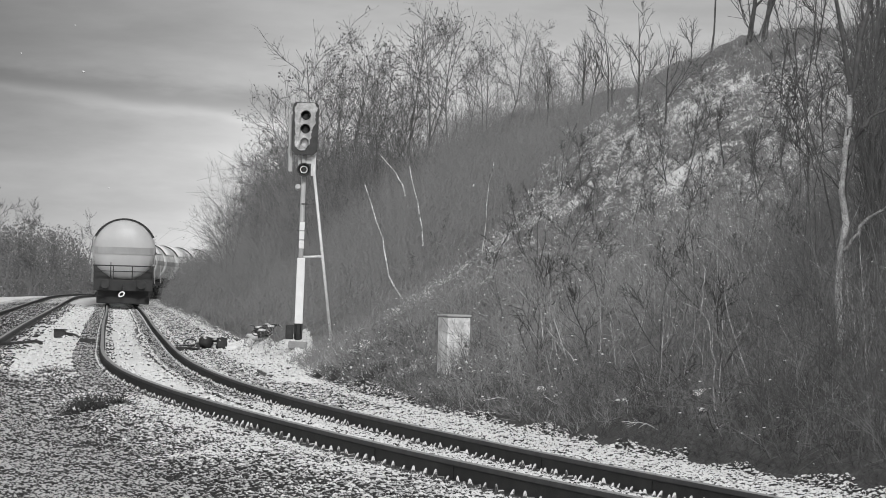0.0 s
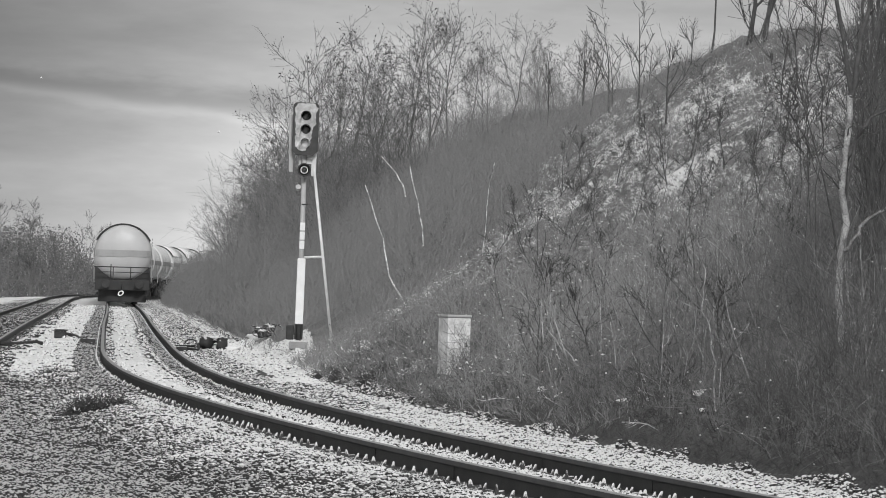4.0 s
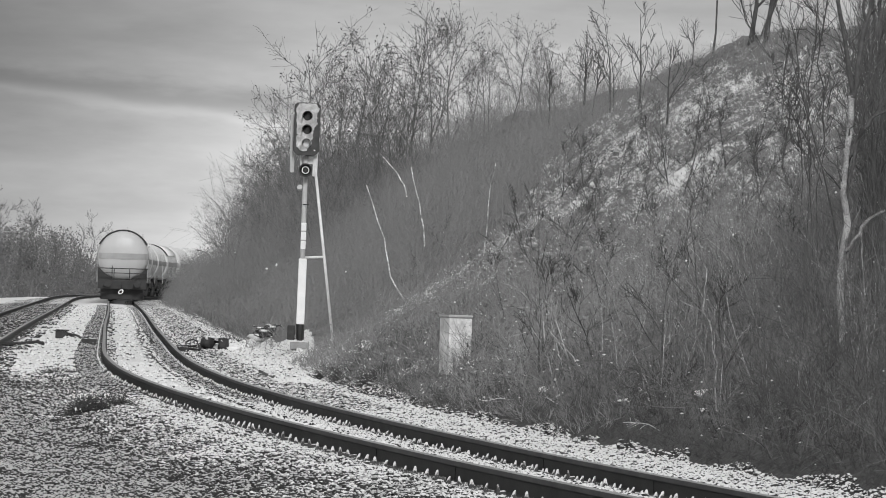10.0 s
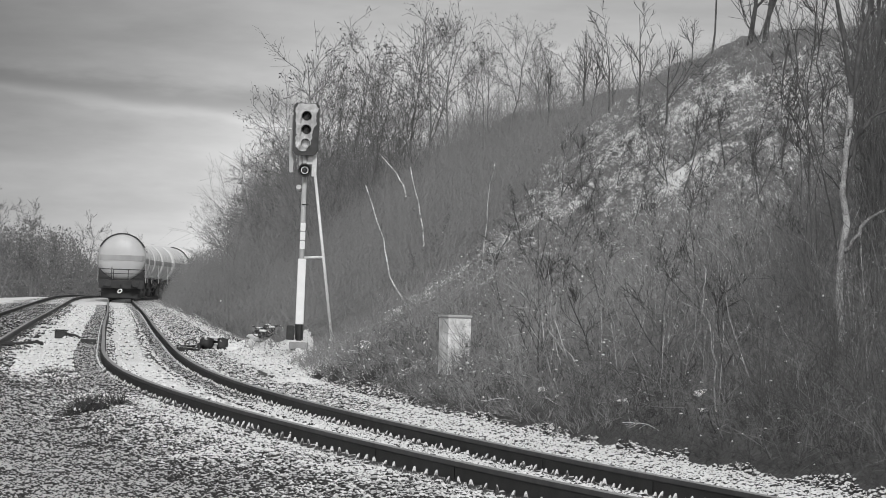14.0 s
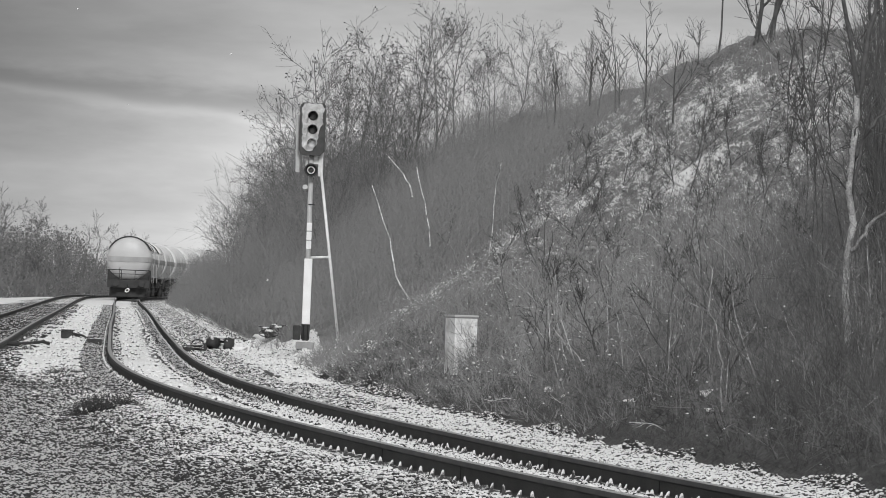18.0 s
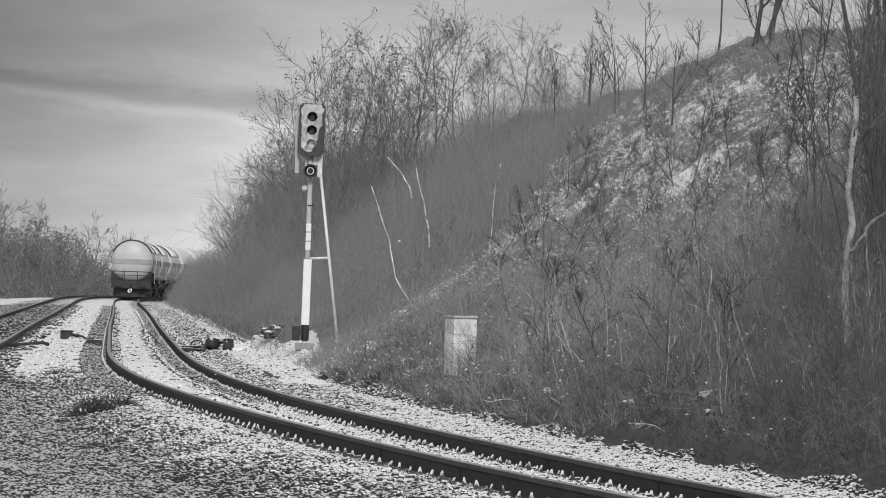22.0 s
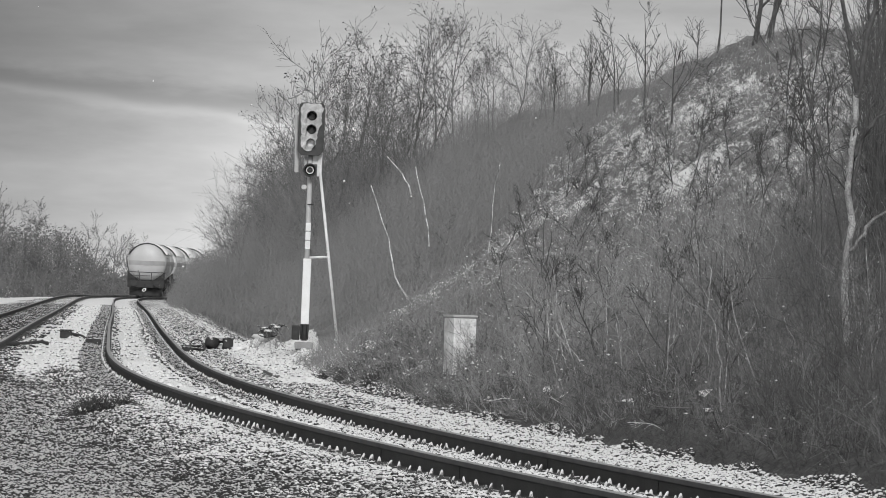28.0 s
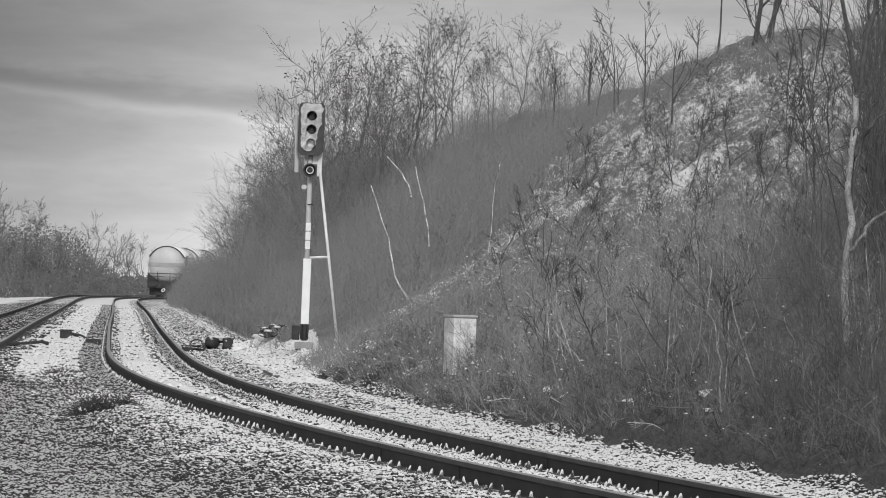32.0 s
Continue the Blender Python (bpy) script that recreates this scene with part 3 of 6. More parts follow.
def build_tracks():
    main = tagged(new("track"), "snowy curving railway track with dark steel rails", "railway track", kind="structure")
    S = np.concatenate([np.arange(-38, 260, 1.0), np.arange(260, 860, 3.0)])
    for off, half in ((-0.7525, 0.5), (0.7525, -0.5)):
        x, y, z, th = line_at(S, off)
        part("rail", rail_mesh(x, y, z + half * cant(S), th), None, main, "dark rusty rail with a worn head")
    for s, off, half in ((20.3, 0.7525, -0.5), (14.9, 0.7525, -0.5), (15.0, -0.7525, 0.5), (19.6, -0.7525, 0.5)):
        x, y, z, th = line_at(s, off)
        ob = part("weld_collar", box((0, 0, -0.088), (0.032, 0.035, 0.15), 0.004), STEEL, main, "dark welded rail joint")
        ob.matrix_local = Matrix.Translation((x, y, z + half * float(cant(s)))) @ Euler((0, 0, -th)).to_matrix().to_4x4()
    sl, cl = sleeper_mesh(), clip_mesh()
    rng = random.Random(2)
    for i in range(130):
        s = 8.0 + 0.6 * i
        x, y, z, th = line_at(s)
        high, lean = float(cant(s)), math.asin(float(cant(s)) / 1.505)
        ob = part("sleeper", sl, None, main)
        ob.matrix_local = Matrix.Translation((x, y, z - 0.185)) @ Euler((0, lean, -th)).to_matrix().to_4x4()
        for off, lift in ((-0.87, high / 2), (0.635, -high / 2)):
            x, y, z, th = line_at(s, off)
            ob = part("clip", cl, None, main)
            ob.matrix_local = Matrix.Translation((x, y, z + lift - 0.183)) @ Euler((rng.uniform(-0.12, 0.12), rng.uniform(-0.2, 0.2), -th + rng.uniform(-0.4, 0.4))).to_matrix().to_4x4() @ Matrix.Diagonal((rng.uniform(0.8, 1.25), rng.uniform(0.8, 1.2), rng.uniform(0.85, 1.2), 1))
            if off > 0:
                ob = part("clip", cl, None, main)
                x, y, z, th = line_at(s + 0.2, off)
                ob.matrix_local = Matrix.Translation((x, y, z + lift - 0.186)) @ Euler((rng.uniform(-0.12, 0.12), 0, -th + rng.uniform(-0.4, 0.4))).to_matrix().to_4x4() @ Matrix.Diagonal((0.9, 0.8, rng.uniform(0.7, 1.0), 1))
    # the rest of the fastenings
    base = np.array([v.co[:] for v in cl.vertices])
    polys = [tuple(p.vertices) for p in cl.polygons]
    quads = np.array([(p + (p[-1],))[:4] if len(p) == 3 else p[:4] for p in polys if len(p) <= 4])
    V, F, n = [], [], 0
    for i in range(130, 420):
        s = 8.0 + 0.6 * i
        for off, lift in ((-0.87, float(cant(s)) / 2), (0.635, -float(cant(s)) / 2)):
            x, y, z, th = line_at(s, off)
            c, d = math.cos(-th), math.sin(-th)
            V.append(np.stack([x + c * base[:, 0] - d * base[:, 1], y + d * base[:, 0] + c * base[:, 1], z + lift - 0.183 + base[:, 2]], -1))
            F.append(quads + n)
            n += len(base)
    tri = np.concatenate(F)
    rest = sheet("far_clips", np.concatenate(V), tri, CLIP)
    rest.validate()
    tagged(part("far_clips", rest, None, main), kind="stuff")
    second = tagged(new("second_track"), "second snowy railway track beside the first", "railway track", kind="structure")
    y = np.arange(20, 700, 3.0)
    xs = second_x(y)
    th = np.arctan2(np.gradient(xs), np.gradient(y))
    for off in (-0.7525, 0.7525):
        part("rail", rail_mesh(xs + np.cos(th) * off, y - np.sin(th) * off, level_at(y), th), None, second, "dark rusty rail with a worn head")


build_tracks()


# ---- ballast stones ----
def dome(sides):
    """A rounded stone top: two rings and a crown."""
    ring = [[math.sin(q) * math.cos(6.2832 * (i + 0.5 * k) / sides), math.sin(q) * math.sin(6.2832 * (i + 0.5 * k) / sides), math.cos(q)] for k, q in enumerate((1.85, 0.95)) for i in range(sides)]
    tri = []
    for i in range(sides):
        j = (i + 1) % sides
        tri += [(i, j, sides + i), (j, sides + j, sides + i), (sides + i, sides + j, 2 * sides)]
    return np.array(ring + [[0.0, 0.0, 1.0]]), np.array(tri)


def build_ballast():
    rng = np.random.default_rng(11)
    V, F, n, kinds = [], [], 0, []
    for y0, y1, density, size, sides in ((41, 58, 560, 0.025, 5), (58, 75, 420, 0.028, 4), (75, 105, 210, 0.034, 4), (105, 150, 110, 0.039, 3), (150, 330, 40, 0.05, 3)):
        shape, tri = dome(sides)
        w = len(shape)
        count = int((y1 - y0) * 14 * density)
        y = rng.uniform(y0, y1, count)
        o = rng.uniform(-9, 5, count)
        x = centre_x(y) + o
        view = 0.0745 * y + 0.6
        keep = (np.abs(x) < view) & (o < np.interp(y, (50, 62, 75), (2.86, 2.84, 2.82)) + np.exp(-((y - 127) / 9.0) ** 2) + 0.08 * lumps(y, o, 1.1, 5))
        keep &= (np.abs(np.abs(o) - 0.7525) > 0.10)
        thin = np.where(np.abs(o) < 0.7, np.interp(y, (52, 60, 68, 80), (1.0, 0.45, 0.1, 0.05)) * np.where(o > 0.3, 16.0, np.where(o < -0.5, 3.0, 0.8)), 1.0)
        thin = np.where((o > -2.9) & (o < -0.8), np.interp(y, (76, 96), (1.0, 0.07)) * np.where(wave(x, y * 0.4, 1.4, 4.0) + 0.4 * (-o - 1.8) > 0.3, 3.5, 0.8), thin)
        thin = np.where((o > -1.3) & (o < -0.8) & (y > 78), 0.9, thin)
        thin = np.where((o > 0.85) & (o < 1.15) & (y > 75), 0.35, thin)
        thin = np.where((o < -2.9) & (y > 110), 0.35, thin)
        thin = np.where(o > 1.9, np.interp(y, (92, 104, 150, 160), (1.0, 0.05, 0.2, 1.0)), thin)
        thin = np.where((o > 2.7) & (y > 105), 0.6, thin)
        keep &= rng.uniform(0, 1, count) < thin
        x, y, o = x[keep], y[keep], o[keep]
        m = len(x)
        z = ground_z(x, y) + rng.uniform(-0.35, 0.55, m) * size
        C = shape[None] * (1 + rng.uniform(-0.26, 0.26, (m, w, 1))) + rng.uniform(-0.12, 0.12, (m, w, 3))
        C *= size * rng.uniform(0.6, 1.25, (m, 1, 1)) * np.stack([rng.uniform(0.95, 1.5, m), rng.uniform(0.75, 1.1, m), rng.uniform(0.7, 1.2, m) * (1.15 if y0 < 75 else 1.0)], -1)[:, None]
        a, t = rng.uniform(0, 6.28, m), rng.normal(0, 0.3, m)
        ca, sa, ct, st = np.cos(a)[:, None], np.sin(a)[:, None], np.cos(t)[:, None], np.sin(t)[:, None]
        xx, zz = C[..., 0] * ct - C[..., 2] * st, C[..., 0] * st + C[..., 2] * ct
        xx, yy = xx * ca - C[..., 1] * sa, xx * sa + C[..., 1] * ca
        V.append(np.stack([x[:, None] + xx, y[:, None] + yy, z[:, None] + zz], -1).reshape(-1, 3))
        F.append((tri[None] + (np.arange(m) * w)[:, None, None]).reshape(-1, 3) + n)
        n += m * w
        # barer stones with dimmed snow, more of them to the left
        bare = (o + 0.8 * wave(x, y * 0.4, 1.2, 8.0) + rng.normal(0, 0.35, m) < np.interp(y, (40, 60, 85, 110, 130), (-1.6, -1.6, -1.8, -2.4, -2.7))).astype(int)
        dark = np.exp(-((x + 4.75) / 0.75) ** 2 - ((y - 84) / 9.0) ** 2) + 0.25 * rng.normal(0, 1, m) > 0.5
        beside = (((o > -1.3) & (o < -0.8)) | ((o > 0.36) & (o < 0.72)) | ((o > 1.25) & (o < 2.3) & (rng.uniform(0, 1, m) < 0.55))) & (y > 78)
        bare = np.maximum(bare, dark | beside)
        deep = ((o > -0.5) & (o < 0.3) & (y > 58)) | ((o > -2.35) & (o < -1.3) & (y > 95)) | ((o > 1.9) & (y > 98) & (y < 160))
        kinds.append(np.repeat(np.where(deep, 2, bare), len(tri)))
    me = sheet("ballast", np.concatenate(V), np.concatenate(F), (STONE, BARE_DIM_STONE, SNOWY_STONE), True, np.concatenate(kinds))
    return tagged(new("ballast", me), "snow-capped grey crushed stone track ballast", "gravel", kind="stuff")


build_ballast()


# ---- woody plants ----
def wander(start, way, length, k, bend, rng, lift=0.0):
    """Crooked lines: start and way are m x 3, length is m."""
    m = len(start)
    P = np.empty((m, k, 3))
    P[:, 0] = start
    d = way / (np.linalg.norm(way, axis=1, keepdims=True) + 1e-9)
    for i in range(1, k):
        d = d + rng.normal(0, bend, (m, 3)) + np.array([0, 0, lift])
        d /= np.linalg.norm(d, axis=1, keepdims=True)
        P[:, i] = P[:, i - 1] + d * (length / (k - 1))[:, None]
    return P


def offshoots(P, R, count, spread, ratio, k, bend, rng, low=0.25, lift=0.05, thin=0.55):
    """Side branches from lines P."""
    m, kk, _ = P.shape
    which = rng.integers(0, m, count)
    f = rng.uniform(low, 0.97, count) * (kk - 1)
    i = np.minimum(f.astype(int), kk - 2)
    t = (f - i)[:, None]
    start = P[which, i] * (1 - t) + P[which, i + 1] * t
    along = P[which, i + 1] - P[which, i]
    along /= np.linalg.norm(along, axis=1, keepdims=True) + 1e-9
    side = rng.normal(0, 1, (count, 3))
    side -= along * (side * along).sum(1, keepdims=True)
    side /= np.linalg.norm(side, axis=1, keepdims=True) + 1e-9
    way = along + side * spread * rng.uniform(0.6, 1.3, (count, 1))
    full = np.linalg.norm(np.diff(P, axis=1), axis=2).sum(1)[which]
    length = full * ratio * rng.uniform(0.55, 1.2, count) * (1.15 - 0.6 * f / (kk - 1))
    Q = wander(start, way, length, k, bend, rng, lift)
    r0 = R[which, i] * thin
    return Q, r0[:, None] * np.linspace(1, 0.35, k)


def leaf_quads(at, size, rng):
    m = len(at)
    a = rng.normal(0, 1, (m, 3))
    a /= np.linalg.norm(a, axis=1, keepdims=True)
    b = np.cross(a, rng.normal(0, 1, (m, 3)))
    b /= np.linalg.norm(b, axis=1, keepdims=True) + 1e-9
    s = size * rng.uniform(0.6, 1.4, (m, 1))
    V = np.stack([at, at + a * s + b * s * 0.45, at + a * s * 2, at + a * s - b * s * 0.45], 1)
    return V.reshape(-1, 3), np.arange(m * 4).reshape(-1, 4)


def tree_meshes(seed, height, girth, limbs=8, subs=40, twigs=190, spread=0.75, leaves=0, bark=BARK, low=0.3, lean=0.05, twig_r=0.007, twig=None):
    """Trunk with limbs as one mesh, fine branches and twigs as another."""
    rng = np.random.default_rng(seed)
    T = wander(np.zeros((1, 3)), np.array([[rng.normal(0, lean), rng.normal(0, lean), 1.0]]), np.array([height]), 9, 0.07, rng, 0.05)
    TR = girth * np.linspace(1, 0.16, 9)[None] * np.array([1.25] + [1] * 8)
    L, LR = offshoots(T, TR, limbs, spread, 0.58, 6, 0.16, rng, low, 0.10, 0.62)
    B, BR = offshoots(np.concatenate([L]), LR, subs, spread, 0.55, 5, 0.18, rng, 0.2, 0.08, 0.6)
    W1, R1 = offshoots(B, np.maximum(BR, twig_r), twigs, 0.8, 0.6, 3, 0.2, rng, 0.15, 0.06, 0.65)
    W2, R2 = offshoots(L, np.maximum(LR * 0.5, twig_r), twigs // 3, 0.9, 0.3, 3, 0.2, rng, 0.2, 0.06, 0.7)
    trunk = tubes(T, TR, 7)
    arms = [sheet("limb", *tubes(L[i:i + 1], LR[i:i + 1], 5), bark, True) for i in range(limbs)]
    R1, R2 = np.maximum(R1, twig_r * 0.6), np.maximum(R2, twig_r * 0.6)
    crown = joined([tubes(B, np.maximum(BR, twig_r), 3), tubes(W1, R1, 3), tubes(W2, R2, 3)])
    mats, index = [twig or DARK_TWIG], np.zeros(len(crown[1]), int)
    if leaves:
        tips = W1[rng.integers(0, len(W1), leaves), -1] + rng.normal(0, 0.04, (leaves, 3))
        lv = leaf_quads(tips, 0.045, rng)
        index = np.concatenate([index, np.ones(len(lv[1]), int)])
        crown = joined([crown, lv])
        mats.append(LEAF)
    return sheet("trunk", *trunk, bark, True), sheet("crown", *crown, mats, False, index), arms


def plant_tree(name, meshes, at, label, turn=0.0, group="", scale=1.0):
    ob = thing(name, at, label, "tree", group)
    ob.rotation_euler = (0, 0, turn)
    ob.scale = (scale,) * 3
    part("trunk", meshes[0], None, ob)
    for arm in meshes[2]:
        part("limb", arm, None, ob)
    part("crown", meshes[1], None, ob)
    return ob


def on_bank(y, o):
    x = float(centre_x(y)) + o
    return (x, y, float(ground_z(x, y)) - 0.06)


TREES = "bare trees on the bank"


def build_trees():
    rng = np.random.default_rng(5)
    tall = [tree_meshes(20 + i, 6.0, 0.050, 12, 64, 300, 1.15, twig_r=0.0065, leaves=420 if i % 2 else 160, low=0.25, bark=TREE_BARK, lean=0.12, twig=STAND_TWIG) for i in range(6)]
    slim = [tree_meshes(40 + i, 2.0, 0.026, 8, 22, 50, 0.85, low=0.22, twig_r=0.006) for i in range(4)]
    words = "bare grey tree with crooked limbs and a few dry leaves"
    # the stand beyond the signal, place and height
    stand = ((262, 5.3, 4.8), (252, 5.9, 5.5), (245, 6.5, 5.9), (290, 4.7, 4.3), (300, 4.8, 4.0), (280, 4.9, 4.7), (235, 6.5, 6.5), (225, 6.5, 7.0), (215, 6.9, 7.6), (210, 7.4, 6.7), (205, 7.9, 5.9), (195, 9.1, 5.8), (205, 9.0, 6.2), (190, 9.6, 4.9),
             (178, 10.6, 3.6), (185, 10.5, 2.7), (175, 11.2, 2.3), (172, 11.5, 2.0), (165, 11.6, 1.7), (215, 8.9, 4.7), (195, 10.5, 3.4), (181, 10.1, 3.0), (200, 8.4, 5.0), (222, 7.2, 6.2), (168, 10.9, 2.2))
    for k, (y, o, h) in enumerate(stand):
        plant_tree("tree", tall[k % 6], on_bank(y, o), words, k * 2.4, TREES, h / 6.7)
    for i in range(7):
        y = rng.uniform(195, 300)
        plant_tree("tree", tall[i % 6], on_bank(y, rng.uniform(5.2, 8.6) if y < 240 else rng.uniform(5.2, 6.4)), words, rng.uniform(0, 6.28), TREES, rng.uniform(0.55, 0.75))
    # saplings along the crest
    for k, (y, o, h) in enumerate(((146.7, 10.6, 1.95), (132.6, 9.9, 2.0), (124.2, 9.8, 2.06), (108.9, 8.95, 1.65), (127, 11.1, 1.1), (139, 10.5, 1.7), (152, 10.8, 1.7), (157, 11.2, 1.8), (136, 11.0, 1.2), (118, 9.3, 1.0), (161, 10.6, 1.9))):
        plant_tree("sapling", slim[k % 4], on_bank(y, o), "thin bare sapling on the crest of the bank", y, TREES, h / 2.1)
    for k, (y, o) in enumerate(((114.8, 11.0), (114.0, 11.1), (112.4, 11.0))):
        plant_tree("tree", tree_meshes(61 + k, 3.0, 0.050, 12, 70, 360, 1.0, low=0.22, twig_r=0.005, lean=0.12), on_bank(y, o), "dark bare tree with spreading limbs on the crest", 0.4 + 1.6 * k, TREES)
    plant_tree("tree", tree_meshes(66, 5.0, 0.022, 4, 12, 40, 0.4, low=0.4), on_bank(124.5, 11.25), "straight thin bare pole of a tree on the crest", 1.0, TREES)


build_trees()


def bent_tree(name, lines, label, mat, seed, twigs=60, twig_mat=None):
    """A tree drawn by its own bent limbs: lines of (points, first radius, last radius)."""
    rng = np.random.default_rng(seed)
    base = Vector(lines[0][0][0])
    ob = thing(name, base, label, "tree", TREES)
    parts, Ps, Rs = [], [], []
    which = []
    for pts, r0, r1, *dark in lines:
        q = np.array(pts, float) - np.array(base)
        f = np.linspace(0, len(q) - 1, 9)
        P = np.stack([np.interp(f, np.arange(len(q)), q[:, i]) for i in range(3)], -1)
        P[1:-1] += rng.normal(0, 0.035 if r0 < 0.019 and mat is BARK else 0.012, (7, 3))
        R = np.linspace(r0, r1, 9)
        parts.append(tubes(P[None], R[None], 7))
        which.append(np.full(len(parts[-1][1]), 1 if dark else 0))
        Ps.append(P)
        Rs.append(R)
    part("trunk", sheet("trunk", *joined(parts), (mat, BARK), True, np.concatenate(which)), None, ob)
    if twigs:
        Q, QR = offshoots(np.array(Ps), np.array(Rs) * 0.6, twigs, 0.9, 0.17, 5, 0.25, rng, 0.3, 0.08, 0.5)
        W, WR = offshoots(Q, QR, twigs * 3, 0.8, 0.5, 4, 0.2, rng, 0.2, 0.05, 0.6)
        part("crown", sheet("crown", *joined([tubes(Q, np.maximum(QR, 0.004), 4), tubes(W, np.maximum(WR, 0.0025), 3)]), twig_mat or BARK), None, ob)
    return ob


def build_near_trees():
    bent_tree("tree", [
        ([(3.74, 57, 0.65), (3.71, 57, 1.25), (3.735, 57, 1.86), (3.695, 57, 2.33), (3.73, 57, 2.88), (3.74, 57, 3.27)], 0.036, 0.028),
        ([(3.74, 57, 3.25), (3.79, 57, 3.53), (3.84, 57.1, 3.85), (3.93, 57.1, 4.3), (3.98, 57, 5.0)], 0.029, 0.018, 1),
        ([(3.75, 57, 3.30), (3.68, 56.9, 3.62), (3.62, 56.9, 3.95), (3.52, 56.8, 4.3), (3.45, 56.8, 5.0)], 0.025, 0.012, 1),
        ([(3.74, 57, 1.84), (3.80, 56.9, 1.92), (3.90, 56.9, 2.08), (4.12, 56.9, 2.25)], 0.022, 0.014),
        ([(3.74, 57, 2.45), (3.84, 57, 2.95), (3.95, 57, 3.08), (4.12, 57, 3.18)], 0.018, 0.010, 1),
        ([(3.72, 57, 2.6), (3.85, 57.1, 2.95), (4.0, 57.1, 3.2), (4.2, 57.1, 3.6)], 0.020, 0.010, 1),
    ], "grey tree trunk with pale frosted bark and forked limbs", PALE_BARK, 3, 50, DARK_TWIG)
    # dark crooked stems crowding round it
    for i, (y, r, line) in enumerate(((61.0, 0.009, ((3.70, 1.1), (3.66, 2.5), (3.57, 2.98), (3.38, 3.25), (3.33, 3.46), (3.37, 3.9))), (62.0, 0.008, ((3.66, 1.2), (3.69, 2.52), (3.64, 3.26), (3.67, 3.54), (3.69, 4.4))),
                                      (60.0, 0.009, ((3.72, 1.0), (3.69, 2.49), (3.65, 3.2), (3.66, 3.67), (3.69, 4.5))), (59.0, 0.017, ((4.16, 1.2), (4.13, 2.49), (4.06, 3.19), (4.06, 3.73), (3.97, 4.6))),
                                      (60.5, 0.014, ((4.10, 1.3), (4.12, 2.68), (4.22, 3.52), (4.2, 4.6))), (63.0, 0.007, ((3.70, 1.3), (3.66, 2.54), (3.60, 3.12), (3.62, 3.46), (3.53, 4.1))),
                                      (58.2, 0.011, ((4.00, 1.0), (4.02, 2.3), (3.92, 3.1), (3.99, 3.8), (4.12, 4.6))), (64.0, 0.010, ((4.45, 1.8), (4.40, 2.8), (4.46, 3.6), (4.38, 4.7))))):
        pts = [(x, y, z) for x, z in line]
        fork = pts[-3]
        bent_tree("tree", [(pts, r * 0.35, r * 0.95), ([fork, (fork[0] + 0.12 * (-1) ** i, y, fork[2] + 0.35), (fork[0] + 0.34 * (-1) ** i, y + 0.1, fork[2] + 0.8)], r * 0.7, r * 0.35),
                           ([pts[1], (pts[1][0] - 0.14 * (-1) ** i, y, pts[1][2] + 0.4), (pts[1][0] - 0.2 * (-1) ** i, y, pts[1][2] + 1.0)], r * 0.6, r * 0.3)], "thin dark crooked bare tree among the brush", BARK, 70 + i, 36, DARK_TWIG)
    dark = "small dark twiggy tree among the brush"
    for i, (x, y, tall, turn) in enumerate(((3.95, 60, 3.6, 1.0), (4.1, 58.5, 3.9, 4.0), (4.2, 59.5, 3.4, 5.2), (4.05, 61, 3.8, 2.9))):
        mesh = tree_meshes(150 + i, tall, 0.012, 5, 26, 110, 0.28, low=0.5, lean=0.03, twig_r=0.004)
        plant_tree("tree", mesh, (x, y, float(ground_z(x, y)) - 0.1), dark, turn, TREES)
    pale = "thin pale leaning birch stem among the brush"
    bent_tree("birch_stem", [([(2.66, 58, 0.30), (2.64, 58, 0.75), (2.59, 58, 1.0), (2.50, 58, 1.22), (2.27, 58, 1.32)], 0.009, 0.004), ([(2.50, 58, 1.2), (2.52, 58, 1.5), (2.42, 58, 1.9)], 0.006, 0.003)], pale, PALE_BARK, 35, 8, BIRCH_TWIG)
    bent_tree("birch_stem", [([(-0.60, 112, 1.21), (-0.82, 112, 1.5), (-0.95, 112, 1.93), (-0.97, 112, 2.22), (-1.16, 112, 2.73), (-1.37, 112, 3.25)], 0.016, 0.009)], pale, BIRCH, 31, 6, BIRCH_TWIG)
    bent_tree("birch_stem", [([(-0.28, 113.6, 2.20), (-0.29, 113.6, 2.30), (-0.36, 113.6, 2.81), (-0.48, 113.6, 3.21), (-0.58, 113.6, 3.65)], 0.015, 0.008)], pale, BIRCH, 32, 6, BIRCH_TWIG)
    bent_tree("birch_stem", [([(-0.66, 116.8, 3.15), (-0.70, 116.8, 3.33), (-0.88, 116.8, 3.61), (-1.14, 116.8, 3.89)], 0.015, 0.008)], pale, BIRCH, 33, 5, BIRCH_TWIG)
    bent_tree("birch_stem", [([(0.76, 105.6, 2.01), (0.80, 105.6, 2.57), (0.82, 105.6, 3.13), (0.90, 105.6, 3.61)], 0.009, 0.006)], pale, BIRCH, 34, 8, BIRCH_TWIG)


build_near_trees()


